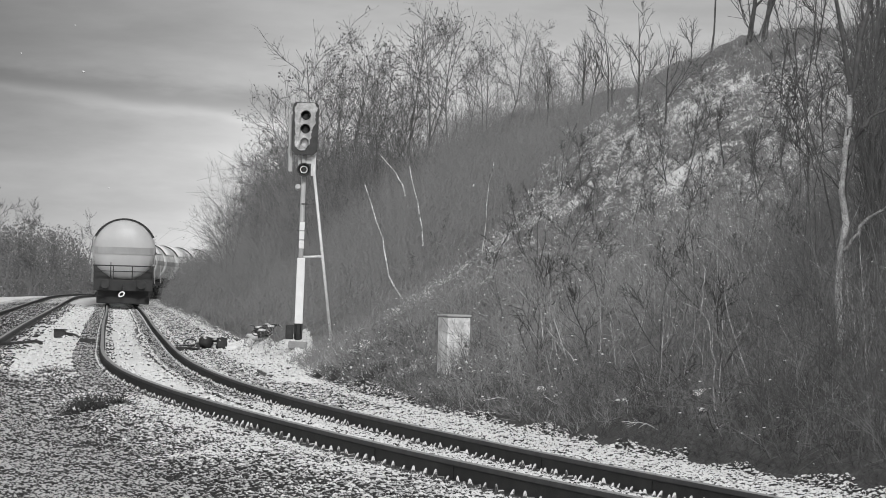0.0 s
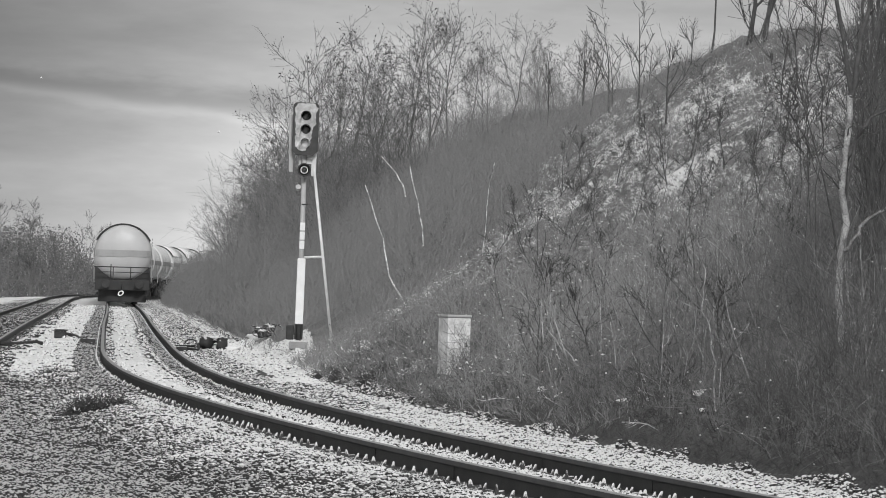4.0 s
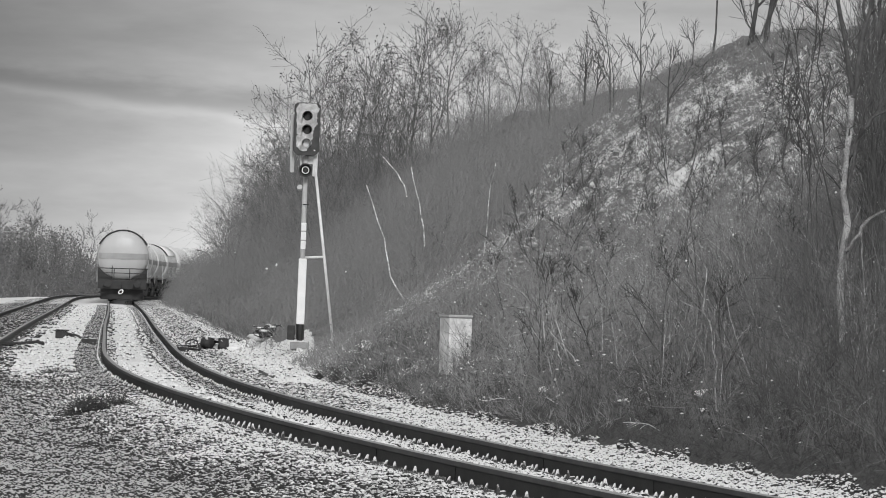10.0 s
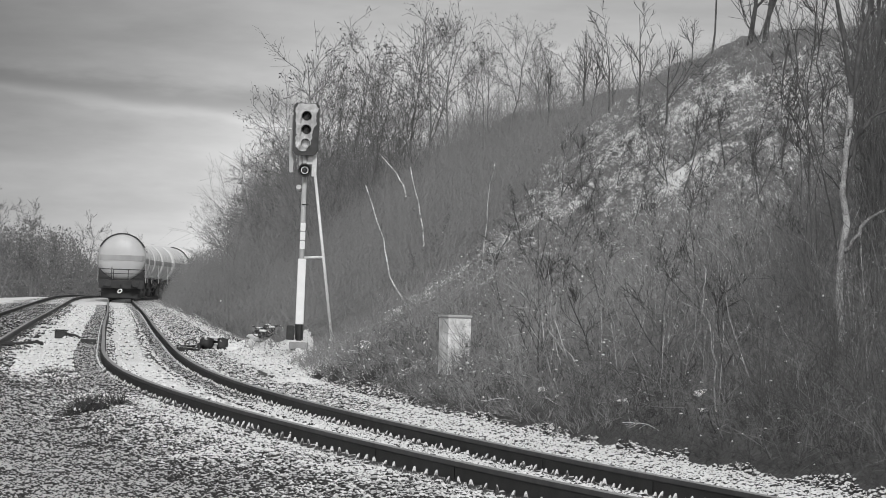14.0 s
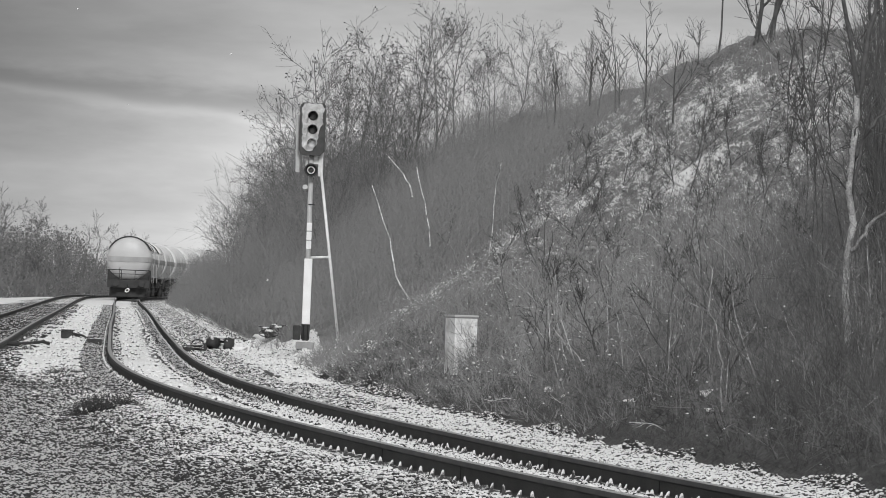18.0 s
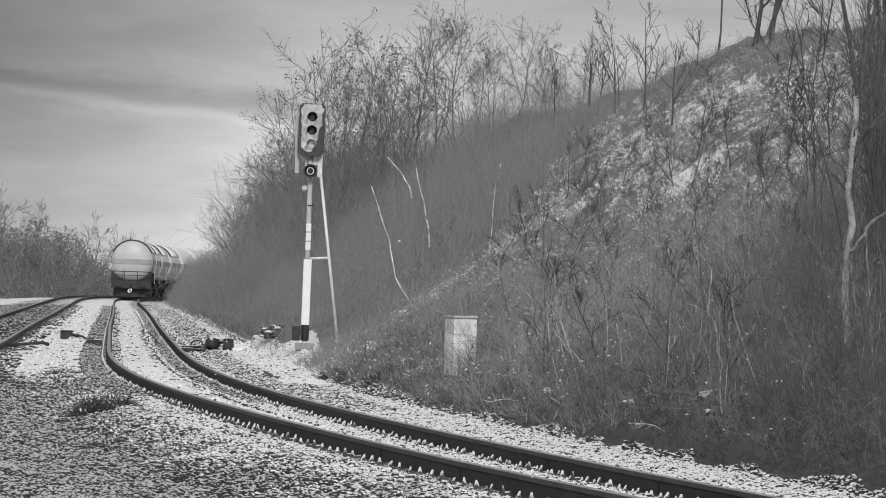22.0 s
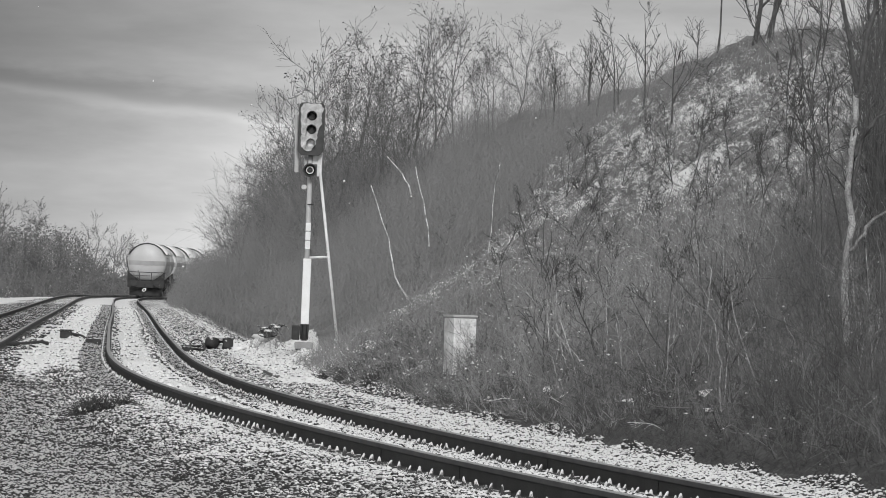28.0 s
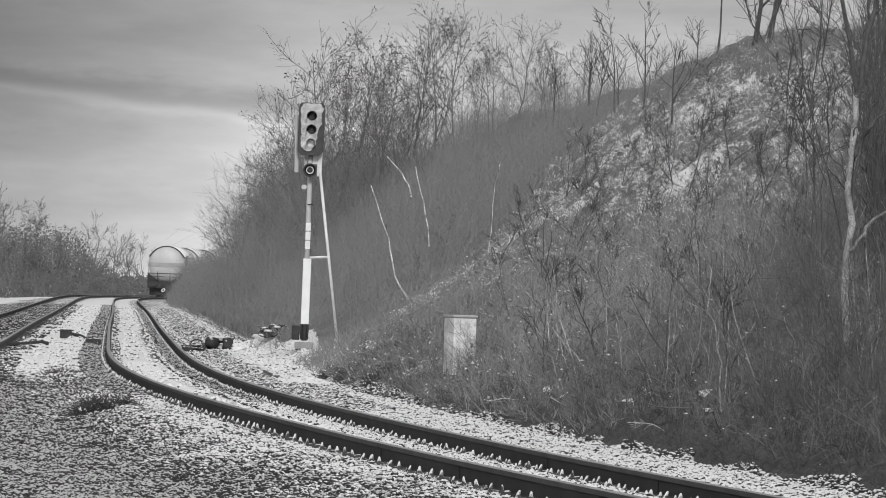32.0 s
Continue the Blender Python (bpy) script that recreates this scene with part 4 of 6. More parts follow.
def thicket(seed, x, y, tall, side, r0, mat, name, label, category, kw=1.0, wild=0.24, lean=0.38, joints=3):
    """Brush: one stem per place, each with side twigs."""
    rng = np.random.default_rng(seed)
    m = len(x)
    start = np.stack([x, y, ground_z(x, y) - 0.05], -1)
    way = np.stack([rng.normal(0, lean, m), rng.normal(0, lean, m), np.ones(m)], -1)
    P = wander(start, way, tall, 5, wild, rng, 0.02)
    R = (r0 * rng.uniform(0.6, 1.3, m))[:, None] * np.linspace(1, 0.35, 5)
    Q, QR = offshoots(P, R, m * side, kw, 0.42, joints, 0.26, rng, 0.2, 0.04, 0.7)
    me = sheet(name, *joined([tubes(P, R, 3), tubes(Q, np.maximum(QR, r0 * 0.3), 3)]), mat)
    return tagged(new(name, me), label, category, kind="stuff"), P, Q


def clumps(rng, x, y, o, each, size, tall, wide=0.5):
    """Fine twig ends filling the brush."""
    x, y, tall = np.repeat(x, each), np.repeat(y, each), np.repeat(tall, each)
    m = len(x)
    x, y = x + rng.normal(0, wide, m), y + rng.normal(0, 1.0, m)
    z = ground_z(x, y) + tall * rng.uniform(0, 1, m) ** 1.2
    V, F = leaf_quads(np.stack([x, y, z], -1), size, rng)
    tagged(new("far_brush", sheet("far_brush", V, F, TWIG)), "fine grey twig ends of the far brush", "brush", kind="stuff")


def build_brush():
    rng = np.random.default_rng(21)

    def scatter(count, y0, y1, o0, o1):
        y, o = rng.uniform(y0, y1, count), o0 + (o1 - o0) * rng.uniform(0, 1, count)
        return centre_x(y) + o, y, o

    # near the line, thin and tall
    x, y, o = scatter(9000, 46, 112, 2.95, 9.5)
    keep = (x < 0.076 * y + 0.4) & (rng.uniform(0, 1, len(x)) < np.interp(o, (3.2, 5.0, 6.0, 9.5), (1.0, 0.8, 0.45, 0.3))) & (wave(x, y, 1.1, 9.0) > -0.75) & ~((np.abs(y - 104 - 5 * lumps(x, y, 4.0)) < 6) & (rng.uniform(0, 1, len(x)) < 0.8)) & ~((y > 84) & (rng.uniform(0, 1, len(x)) < 0.35))
    x, y, o = x[keep], y[keep], o[keep]
    tall = rng.uniform(0.45, 1.25, len(x)) * np.interp(o, (3.2, 4.2, 6, 7, 9.5), (0.55, 1.05, 1.0, 0.6, 0.4)) * np.interp(y, (50, 76, 86, 100, 112), (1.25, 1.0, 0.7, 0.5, 0.8))
    # nearer stems take the dimmed tone, farther ones a paler grey
    near = y < 70
    few = ~near | (rng.uniform(0, 1, len(x)) < 0.75)
    x, y, o, tall, near = x[few], y[few], o[few], tall[few], near[few]
    ob, P, Q = thicket(1, x[near], y[near], tall[near], 8, 0.0036, NEAR_TWIG, "brush", "dense dark twiggy brush near the line", "brush", 1.2, 0.3, joints=2)
    ob, P2, Q2 = thicket(7, x[~near], y[~near], tall[~near], 8, 0.0046, MID_TWIG, "brush", "dense bare grey brush with snow flecks on the bank", "brush", 1.2, 0.3, joints=2)
    u, v, w = scatter(2800, 46, 100, 2.74, 3.9)
    keep = (u < 0.076 * v + 0.3) & ~((w < 2.83) & (v < 62))
    u, v = u[keep], v[keep]
    thicket(9, u, v, rng.uniform(0.12, 0.5, len(u)) * np.where((v < 64) & (w[keep] < 3.1), 0.5, 1.0), 6, 0.004, DARK_TWIG, "low_brush", "dark tangle of low twigs along the ballast edge", "brush", 1.3, 0.4, 0.8, joints=2)
    # a dark stand of stems behind the frosted trunk
    u, v, w = scatter(2200, 58, 68, 4.4, 8.0)
    keep = (u > 0.0694 * v) & (u < 0.0745 * v)
    u, v = u[keep], v[keep]
    thicket(19, u, v, rng.uniform(1.0, 3.0, len(u)), 10, 0.0052, DARK_TWIG, "brush", "tall dark leggy brush behind the frosted trunk", "brush", 0.35, 0.1, 0.03, joints=3)
    # the thickest of it, where the bank comes closest; dark twigs also hold corner vignetting
    u, v, w = scatter(600, 46, 57, 3.0, 4.6)
    thicket(15, u, v, rng.uniform(0.4, 1.5, len(u)), 9, 0.0034, DARK_TWIG, "brush", "dark dense thicket of thin stems by the ballast", "brush", 1.1, 0.26, 0.25, joints=2)
    u, v, w = scatter(420, 58.5, 64, 3.9, 6.4)
    thicket(17, u, v, rng.uniform(0.9, 1.9, len(u)), 10, 0.0034, NEAR_TWIG, "brush", "tall dense brown brush before the dark trees", "brush", 1.0, 0.24, 0.25, joints=2)
    u, v, w = scatter(1500, 46, 66, 2.84, 3.7)
    thicket(18, u, v, rng.uniform(0.08, 0.34, len(u)), 6, 0.0036, DARK_WEED, "low_brush", "dark matted dead weeds at the edge of the stones", "brush", 1.3, 0.4, 0.8, joints=2)
    P, Q = np.concatenate([P, P2]), np.concatenate([Q, Q2])
    # flecks of snow caught in it
    at = np.concatenate([Q[:, 1], P[:, 2]])
    at = at[rng.uniform(0, 1, len(at)) < 0.03]
    octa = np.array([(1, 0, 0), (-1, 0, 0), (0, 1, 0), (0, -1, 0), (0, 0, 0.6), (0, 0, -0.4)], float)
    tri = np.array([(0, 2, 4), (2, 1, 4), (1, 3, 4), (3, 0, 4), (2, 0, 5), (1, 2, 5), (3, 1, 5), (0, 3, 5)])
    size = rng.uniform(0.006, 0.017, (len(at), 1, 1)) * rng.uniform(0.6, 1.5, (len(at), 1, 3))
    V = at[:, None] + octa[None] * size
    F = tri[None] + (np.arange(len(at)) * 6)[:, None, None]
    tagged(new("snow_flecks", sheet("snow_flecks", V.reshape(-1, 3), F.reshape(-1, 3), SNOW)), "small clots of snow caught in the twigs", "snow", kind="stuff")
    # twigs before the cabinet
    u, v = rng.uniform(0.0, 0.62, 46), rng.uniform(79.3, 81.4, 46)
    thicket(13, u, v, rng.uniform(0.3, 0.75, 46) * np.interp(u, (0, 0.2, 0.6), (0.8, 0.8, 1.3)), 6, 0.0045, DARK_TWIG, "cabinet_brush", "dark twigs growing up before the cabinet", "brush", 1.1, 0.26, 0.3, joints=2)
    # pale stalks standing out of the near brush
    x, y, o = scatter(150, 47, 72, 3.3, 5.6)
    keep = x < 0.074 * y
    x, y, o = x[keep], y[keep], o[keep]
    thicket(8, x, y, rng.uniform(0.5, 1.5, len(x)), 3, 0.007, PALE_BARK, "pale_brush", "scattered pale frosted stalks in the brush", "brush", 0.8, 0.14, 0.25)
    # short growth along the crest
    x, y, o = scatter(1100, 96, 170, 9.6, 12.0)
    thicket(12, x, y, rng.uniform(0.12, 0.5, len(x)) * (0.7 + 0.6 * (lumps(o, y, 3.0, 4) > 0.2)), 5, 0.006, MID_TWIG, "crest_brush", "short bare scrub along the crest of the bank", "brush", 1.2, 0.3, 0.5, joints=2)
    x, y, o = scatter(1500, 142, 225, 8.6, 12.6)
    some = (y > 160) | (rng.uniform(0, 1, len(x)) < 0.3)
    x, y, o = x[some], y[some], o[some]
    thicket(14, x, y, rng.uniform(0.5, 1.25, len(x)) * np.interp(y, (142, 165, 180), (0.4, 0.9, 1.5)), 6, 0.006, TWIG, "crest_brush", "dense grey scrub along the far crest of the bank", "brush", 1.2, 0.3, 0.4, joints=2)
    clumps(rng, x, y, o, 14, 0.016, np.interp(y, (142, 165, 180), (0.3, 0.8, 1.4)))
    # beyond the spur, thick and grey
    x, y, o = scatter(3800, 113, 200, 3.8, 10.5)
    keep = ~((y > 114) & (y < 130) & (o < 4.25)) & (rng.uniform(0, 1, len(x)) < np.interp(o, (4.2, 9.0, 10.5), (1.0, 0.8, 0.5)))
    x, y, o = x[keep], y[keep], o[keep]
    thicket(2, x, y, rng.uniform(0.9, 2.3, len(x)) * np.interp(o, (3.8, 6, 8.5, 10.5), (0.5, 1.0, 0.75, 0.4)), 6, 0.0042, TWIG, "far_brush", "dense grey bare brush covering the far bank", "brush", 1.3, joints=2)
    clumps(rng, x, y, o, 15, 0.015, np.interp(o, (3.8, 6, 8.5, 10.5), (0.5, 1.0, 0.6, 0.15)) * 1.5)
    x, y, o = scatter(2500, 200, 340, 4.4, 9.5)
    thicket(3, x, y, rng.uniform(1.6, 4.2, len(x)) * np.interp(o, (4.6, 5.8, 9.0), (0.4, 1.0, 0.9)), 6, 0.0075, TWIG, "far_brush", "dense grey bare brush at the foot of the far trees", "brush", 1.1, joints=2)
    clumps(rng, x, y, o, 26, 0.022, np.interp(o, (4.6, 5.8, 9.0), (0.4, 1.0, 0.8)) * 2.8)
    x, y, o = scatter(620, 188, 275, 5.8, 10.2)
    thicket(16, x, y, rng.uniform(2.0, 4.4, len(x)) * np.interp(o, (5.8, 8.0, 10.2), (1.0, 0.85, 0.6)), 9, 0.010, STAND_TWIG, "far_brush", "tall tangle of bare twigs among the far trees", "brush", 1.0, 0.2, 0.22, joints=3)
    x, y, o = scatter(480, 340, 620, 7.0, 15)
    thicket(4, x, y, rng.uniform(2.5, 6.5, len(x)), 8, 0.017, TWIG, "far_brush", "dense grey bare brush on the inside of the curve", "brush", 1.1, joints=2)
    clumps(rng, x, y, o, 60, 0.045, np.full(len(x), 4.0))
    x, y, o = scatter(2300, 104, 420, 2.6, 5.0)
    clear = (y > 134) | (o > 3.7)
    x, y, o = x[clear], y[clear], o[clear]
    thicket(6, x, y, rng.uniform(0.3, 0.9, len(x)) * np.interp(o, (2.95, 3.6, 5.0), (0.5, 0.9, 1.3)) * np.interp(y, (104, 250), (0.8, 1.5)), 6, 0.008, TWIG, "far_brush", "low grey weeds and brush along the foot of the bank", "brush")
    x, y, o = scatter(650, 290, 480, 2.75, 5.2)
    thicket(11, x, y, rng.uniform(0.9, 2.0, len(x)) * np.interp(o, (2.75, 3.3, 4.2), (0.45, 0.9, 1.3)), 9, 0.008, TWIG, "far_brush", "dense grey bare brush close to the far line", "brush", 1.1, 0.24, 0.2, joints=2)
    clumps(rng, x, y, o, 40, 0.030, np.interp(o, (2.75, 3.3, 4.2), (0.4, 1.1, 1.9)), 0.25)
    # woods on the far left, beyond the curve: low growth, thick at the foot
    y = rng.uniform(560, 640, 800)
    x = rng.uniform(-62, -6, 800)
    tall = np.interp(x, (-62, -37, -34.5, -32, -26, -6), (6.6, 6.2, 4.0, 2.4, 2.0, 1.8)) * rng.uniform(0.45, 1.0, len(x))
    thicket(5, x, y, tall, 9, 0.035, WOODS, "distant_woods", "leafless undergrowth beyond the curve in a mist-toned grey", "woods", 1.3, 0.3, 0.4, joints=2)
    q = rng.uniform(0, 1, 130000) ** 1.2
    x = -62 + 50 * rng.uniform(0, 1, 130000) ** 1.3
    y = rng.uniform(575, 640, 130000)
    z = np.interp(x, (-62, -37, -34.5, -32, -27, -12), (7.8, 7.4, 4.6, 2.8, 2.4, 2.1)) * q * (0.86 + 0.2 * lumps(x, y, 3.0))
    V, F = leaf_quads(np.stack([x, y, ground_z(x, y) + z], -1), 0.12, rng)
    tagged(new("distant_woods", sheet("distant_woods", V, F, WOODS)), "dense twig masses of the far woods in a mist-toned grey", "woods", kind="stuff")
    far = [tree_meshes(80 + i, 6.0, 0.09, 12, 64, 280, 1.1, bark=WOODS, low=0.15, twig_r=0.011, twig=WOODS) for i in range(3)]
    for i in range(24):
        x = -61 + 38 * ((i * 0.618) % 1.0)
        y = 565 + 45 * ((i * 0.381) % 1.0)
        size = float(np.interp(x, (-60, -43, -34, -28, -23), (1.45, 1.38, 1.15, 0.85, 0.7))) * rng.uniform(0.8, 1.08)
        plant_tree("tree", far[i % 3], (x, y, float(ground_z(x, y)) - 0.1), "leafless tree beyond the curve in a mist-toned grey", i * 1.3, "distant trees", size)


build_brush()


def build_shrubs():
    """Single twiggy shrubs standing on the bank among the grass."""
    kinds = [tree_meshes(300 + i, 1.1, 0.011, 8, 34, 150, 1.0, low=0.04, lean=0.2, twig_r=0.0034, twig=SHRUB_TWIG) for i in range(5)]
    spots = ((92.0, 5.77), (88.1, 5.4), (88.6, 5.1), (82.9, 5.28), (89.4, 6.99), (87.5, 6.98), (86.2, 7.4), (83.0, 6.7), (79.3, 6.94), (77.8, 6.52), (87.2, 6.28), (81.3, 5.84), (75.3, 4.54), (78.9, 4.27), (78.8, 6.1), (71.3, 5.65), (73.8, 6.47), (68.0, 5.62), (72.1, 4.6), (67.4, 4.55), (85.4, 4.33), (100.7, 5.42), (91.2, 6.14), (96.4, 6.97), (79.8, 7.28), (66.3, 4.69), (70.9, 3.87), (66.0, 3.93), (61.3, 3.85), (74.1, 3.62), (62.9, 4.6), (104.5, 6.16), (111.7, 7.37), (95.6, 7.4), (91.5, 7.55), (84.3, 7.53), (131.1, 6.23), (124.6, 5.51), (108.8, 7.53))
    rng = np.random.default_rng(301)
    for k, (y, o) in enumerate(spots):
        x = float(centre_x(y)) + o
        ob = thing("shrub", (x, y, float(ground_z(x, y)) - 0.04), "dark twiggy leafless shrub on the snowy grass bank", "shrub", "shrubs on the bank")
        ob.rotation_euler, ob.scale = (0, 0, rng.uniform(0, 6.28)), (rng.uniform(0.7, 1.15),) * 3
        part("stem", kinds[k % 5][0], None, ob)
        for arm in kinds[k % 5][2]:
            part("branch", arm, None, ob)
        part("crown", kinds[k % 5][1], None, ob)


build_shrubs()


def build_grass():
    """Dead grass tufts: on the snowy upper bank, along its foot, and between the tracks."""
    rng = np.random.default_rng(33)
    y = np.concatenate([rng.uniform(64, 140, 3500), rng.uniform(46, 120, 3000)])
    o = np.concatenate([rng.uniform(4.5, 11.6, 3500), 2.9 + 2.0 * rng.uniform(0, 1, 3000) ** 1.5])
    o = np.where((y < 63) & (o < 4.4), 5.5, o)
    x = centre_x(y) + o
    keep = (x < 0.076 * y + 0.3) & ((o < 5) | (wave(x, y * 0.4, 1.3, 11.0) > -0.2))
    x, y = x[keep], y[keep]
    k = 3
    m = len(x) * k
    start = np.repeat(np.stack([x, y, ground_z(x, y) - 0.02], -1), k, 0) + rng.normal(0, 0.05, (m, 3)) * [1, 1, 0]
    way = np.stack([rng.normal(0, 0.6, m), rng.normal(0, 0.6, m), np.ones(m)], -1)
    P = wander(start, way, rng.uniform(0.10, 0.32, m), 3, 0.25, rng, -0.12)
    R = np.full((m, 1), 0.0045) * np.array([[1.0, 0.8, 0.3]])
    tagged(new("grass", sheet("grass", *tubes(P, R, 3), STRAW)), "dead straw-coloured grass tufts poking through snow", "grass", kind="stuff")


def build_tussocks():
    """Domes of matted grass on the upper bank, with snow caught on them."""
    rng = np.random.default_rng(44)
    y = np.concatenate([rng.uniform(64, 126, 17000), rng.normal(111.5, 2.5, 900)])
    o = np.concatenate([rng.uniform(4.4, 11.0, 17000), rng.uniform(3.6, 8.0, 900)])
    x = centre_x(y) + o
    patch = lumps(o, y * 0.3, 0.9, 7) + 0.7 * lumps(o, y * 0.3, 2.2, 8)
    low = np.interp(o, (4.4, 5.6, 8.0, 9.8, 11.0), (1.1, 0.5, 0.7, 0.8, 1.4))
    low = np.where(np.arange(len(x)) >= 17000, 0.2, low) + np.clip((y - 112) / 12, 0, 1)
    keep = (x < 0.077 * y + 0.3) & (patch + rng.normal(0, 0.4, len(x)) > low)
    lush = (lumps(o, y * 0.3, 0.5, 9) + rng.normal(0, 0.5, len(x)) > 0.75) | (np.arange(len(x)) >= 17000)
    streak = np.arange(len(x)) >= 17000
    x, y, lush, streak = x[keep], y[keep], lush[keep], streak[keep]
    m = len(x)
    n = 7
    ring = np.array([[math.sin(q) * math.cos(6.2832 * (i + 0.5 * k) / n), math.sin(q) * math.sin(6.2832 * (i + 0.5 * k) / n), math.cos(q)] for k, q in enumerate((1.9, 1.2, 0.6)) for i in range(n)] + [[0, 0, 1]])
    tri = []
    for i in range(n):
        j = (i + 1) % n
        for k in (0, n):
            tri += [(k + i, k + j, k + n + i), (k + j, k + n + j, k + n + i)]
        tri.append((2 * n + i, 2 * n + j, 3 * n))
    wide = rng.uniform(0.02, 0.075, m) * np.where(streak, 0.8, np.where(lush, 0.75, 1.0))
    C = ring[None] * (1 + rng.uniform(-0.32, 0.32, (m, 3 * n + 1, 1)))
    C = C * np.stack([wide, wide * 2.0, wide * rng.uniform(0.3, 0.7, m)], -1)[:, None]
    V = np.stack([x, y, ground_z(x, y) - 0.01], -1)[:, None] + C
    F = np.array(tri)[None] + (np.arange(m) * (3 * n + 1))[:, None, None]
    me = sheet("tussocks", V.reshape(-1, 3), F.reshape(-1, 3), (TUSSOCK, SNOWY_TUSSOCK), True, np.repeat(lush.astype(int), len(tri)))
    tagged(new("tussocks", me), "snow-caught hummocks of dead grass on the bank", "grass", kind="stuff")


def build_turf():
    """Short matted blades over the upper bank, half of them rimed with snow."""
    rng = np.random.default_rng(45)
    n = 150000
    y, o = rng.uniform(62, 128, n), rng.uniform(4.6, 11.2, n)
    x = centre_x(y) + o
    patch = lumps(o, y * 0.3, 0.8, 7) + 0.6 * lumps(o, y * 0.3, 0.3, 12)
    keep = (x < 0.077 * y + 0.2) & (patch + rng.normal(0, 0.5, n) > np.interp(o, (4.6, 5.7, 10.0, 11.2), (0.5, -0.15, 0.1, 0.9)) + np.clip((y - 112) / 12, 0, 1))
    x, y, o = x[keep], y[keep], o[keep]
    m = len(x)
    foot = np.stack([x, y, ground_z(x, y) + rng.uniform(-0.02, 0.05, m)], -1)
    way = np.stack([rng.normal(-0.3, 0.7, m), rng.normal(-0.2, 0.6, m), np.ones(m)], -1)
    way *= (rng.uniform(0.015, 0.055, m) / np.linalg.norm(way, axis=1))[:, None]
    side = np.cross(way, rng.normal(0, 1, (m, 3)))
    side *= (rng.uniform(0.003, 0.008, m) / (np.linalg.norm(side, axis=1) + 1e-9))[:, None]
    V = np.stack([foot - side, foot + side, foot + way + side * 0.6, foot + way - side * 0.6], 1)
    rimed = 0.8 * lumps(o, y * 0.07, 0.13, 21) + 0.3 * lumps(o, y * 0.09, 0.5, 22) + rng.normal(0, 0.3, m) > 0.3
    me = sheet("turf", V.reshape(-1, 3), np.arange(m * 4).reshape(-1, 4), (STRAW, RIME), False, rimed.astype(int))
    tagged(new("turf", me), "matted dead grass rimed with snow on the upper bank", "grass", kind="stuff")


build_grass()
build_tussocks()
build_turf()


def weed_clump(at, radius, tall, count, seed, label, mat, snowy=0, flat=False):
    rng = np.random.default_rng(seed)
    a, q = rng.uniform(0, 6.28, count), radius * np.sqrt(rng.uniform(0, 1, count)) * 0.7
    x, y = at[0] + q * np.cos(a), at[1] + q * np.sin(a) * 2.0
    start = np.stack([x - at[0], y - at[1], ground_z(x, y) - at[2]], -1)
    way = np.stack([np.cos(a) * rng.uniform(0.1, 1.2, count), np.sin(a) * 0.6, np.ones(count)], -1)
    if flat:
        way = way * np.array([1, 1, 0.75]) + rng.normal(0, 0.6, (count, 3)) * np.array([1, 1, 0.3])
    P = wander(start, way, tall * rng.uniform(0.5, 1.2, count), 5, 0.55 if flat else 0.25, rng, -0.22 if flat else -0.16)
    P[..., 2] = np.maximum(P[..., 2], start[:, None, 2] + 0.01)
    R = rng.uniform(0.004, 0.008, count)[:, None] * np.linspace(1, 0.4, 5)
    Q, QR = offshoots(P, R, count * 2, 0.8, 0.4, 3, 0.3, rng, 0.2, 0.0, 0.8)
    ob = thing("weed_clump", at, label, "weeds", "weed clumps beside the line")
    tagged(part("foliage", sheet("foliage", *joined([tubes(P, R, 3), tubes(Q, QR, 3)]), mat), None, ob), kind="stuff")
    if snowy:
        pts = P[rng.integers(0, count, snowy), 3] + rng.normal(0, 0.02, (snowy, 3))
        tagged(part("snow_cap", sheet("snow_cap", *leaf_quads(pts, 0.022, rng), SNOW), None, ob, "clots of snow"), kind="stuff")
    return ob


def at_ground(x, y, lift=0.0):
    return (x, y, float(ground_z(x, y)) + lift)


def build_weeds():
    dark = "dark dead weeds matted over the snowy gravel"
    for k, (x, y, wide, tall, count, snowy) in enumerate(((-3.83, 69.5, 0.21, 0.27, 900, 170), (-3.62, 70.5, 0.22, 0.30, 160, 40), (-4.2, 74.0, 0.40, 0.13, 110, 40), (-4.75, 79.5, 0.45, 0.12, 120, 40), (-5.1, 84.5, 0.50, 0.16, 150, 50),
                                                         (-5.6, 91.0, 0.55, 0.14, 120, 40), (-4.0, 66.0, 0.35, 0.14, 90, 20), (-5.9, 97.0, 0.5, 0.16, 120, 30))):
        weed_clump(at_ground(x, y), wide, tall, count, 50 + k, dark, DARK_WEED, snowy, True)
    bush = "dark frosted bush at the foot of the bank"
    for i, (y, o) in enumerate(((103.5, 2.95), (99, 2.98), (95, 3.0), (90.5, 2.95))):
        x, yy, z = on_bank(y, o)
        weed_clump((x, yy, z), 0.30, 0.24, 150, 30 + i, bush, DARK_WEED, 40)
    weed_clump(on_bank(101.0, 3.55), 0.26, 0.26, 160, 40, "grass hump bowed under fresh snow", STRAW, 260)
    weed_clump(on_bank(86.0, 3.25), 0.30, 0.20, 140, 41, "grass hump bowed under fresh snow", STRAW, 160)
    pale = "snow-laden dead grass clump at the foot of the bank"
    for i, (y, o) in enumerate(((103, 3.25), (99, 3.3), (94, 3.15), (112, 3.2), (88, 3.6), (78, 3.7), (80.3, 3.2), (79.5, 3.5), (92, 3.1))):
        x, yy, z = on_bank(y, o)
        weed_clump((x, yy, z), 0.45, 0.32, 130, 10 + i, pale, STRAW if i % 2 else TWIG, 50)


build_weeds()


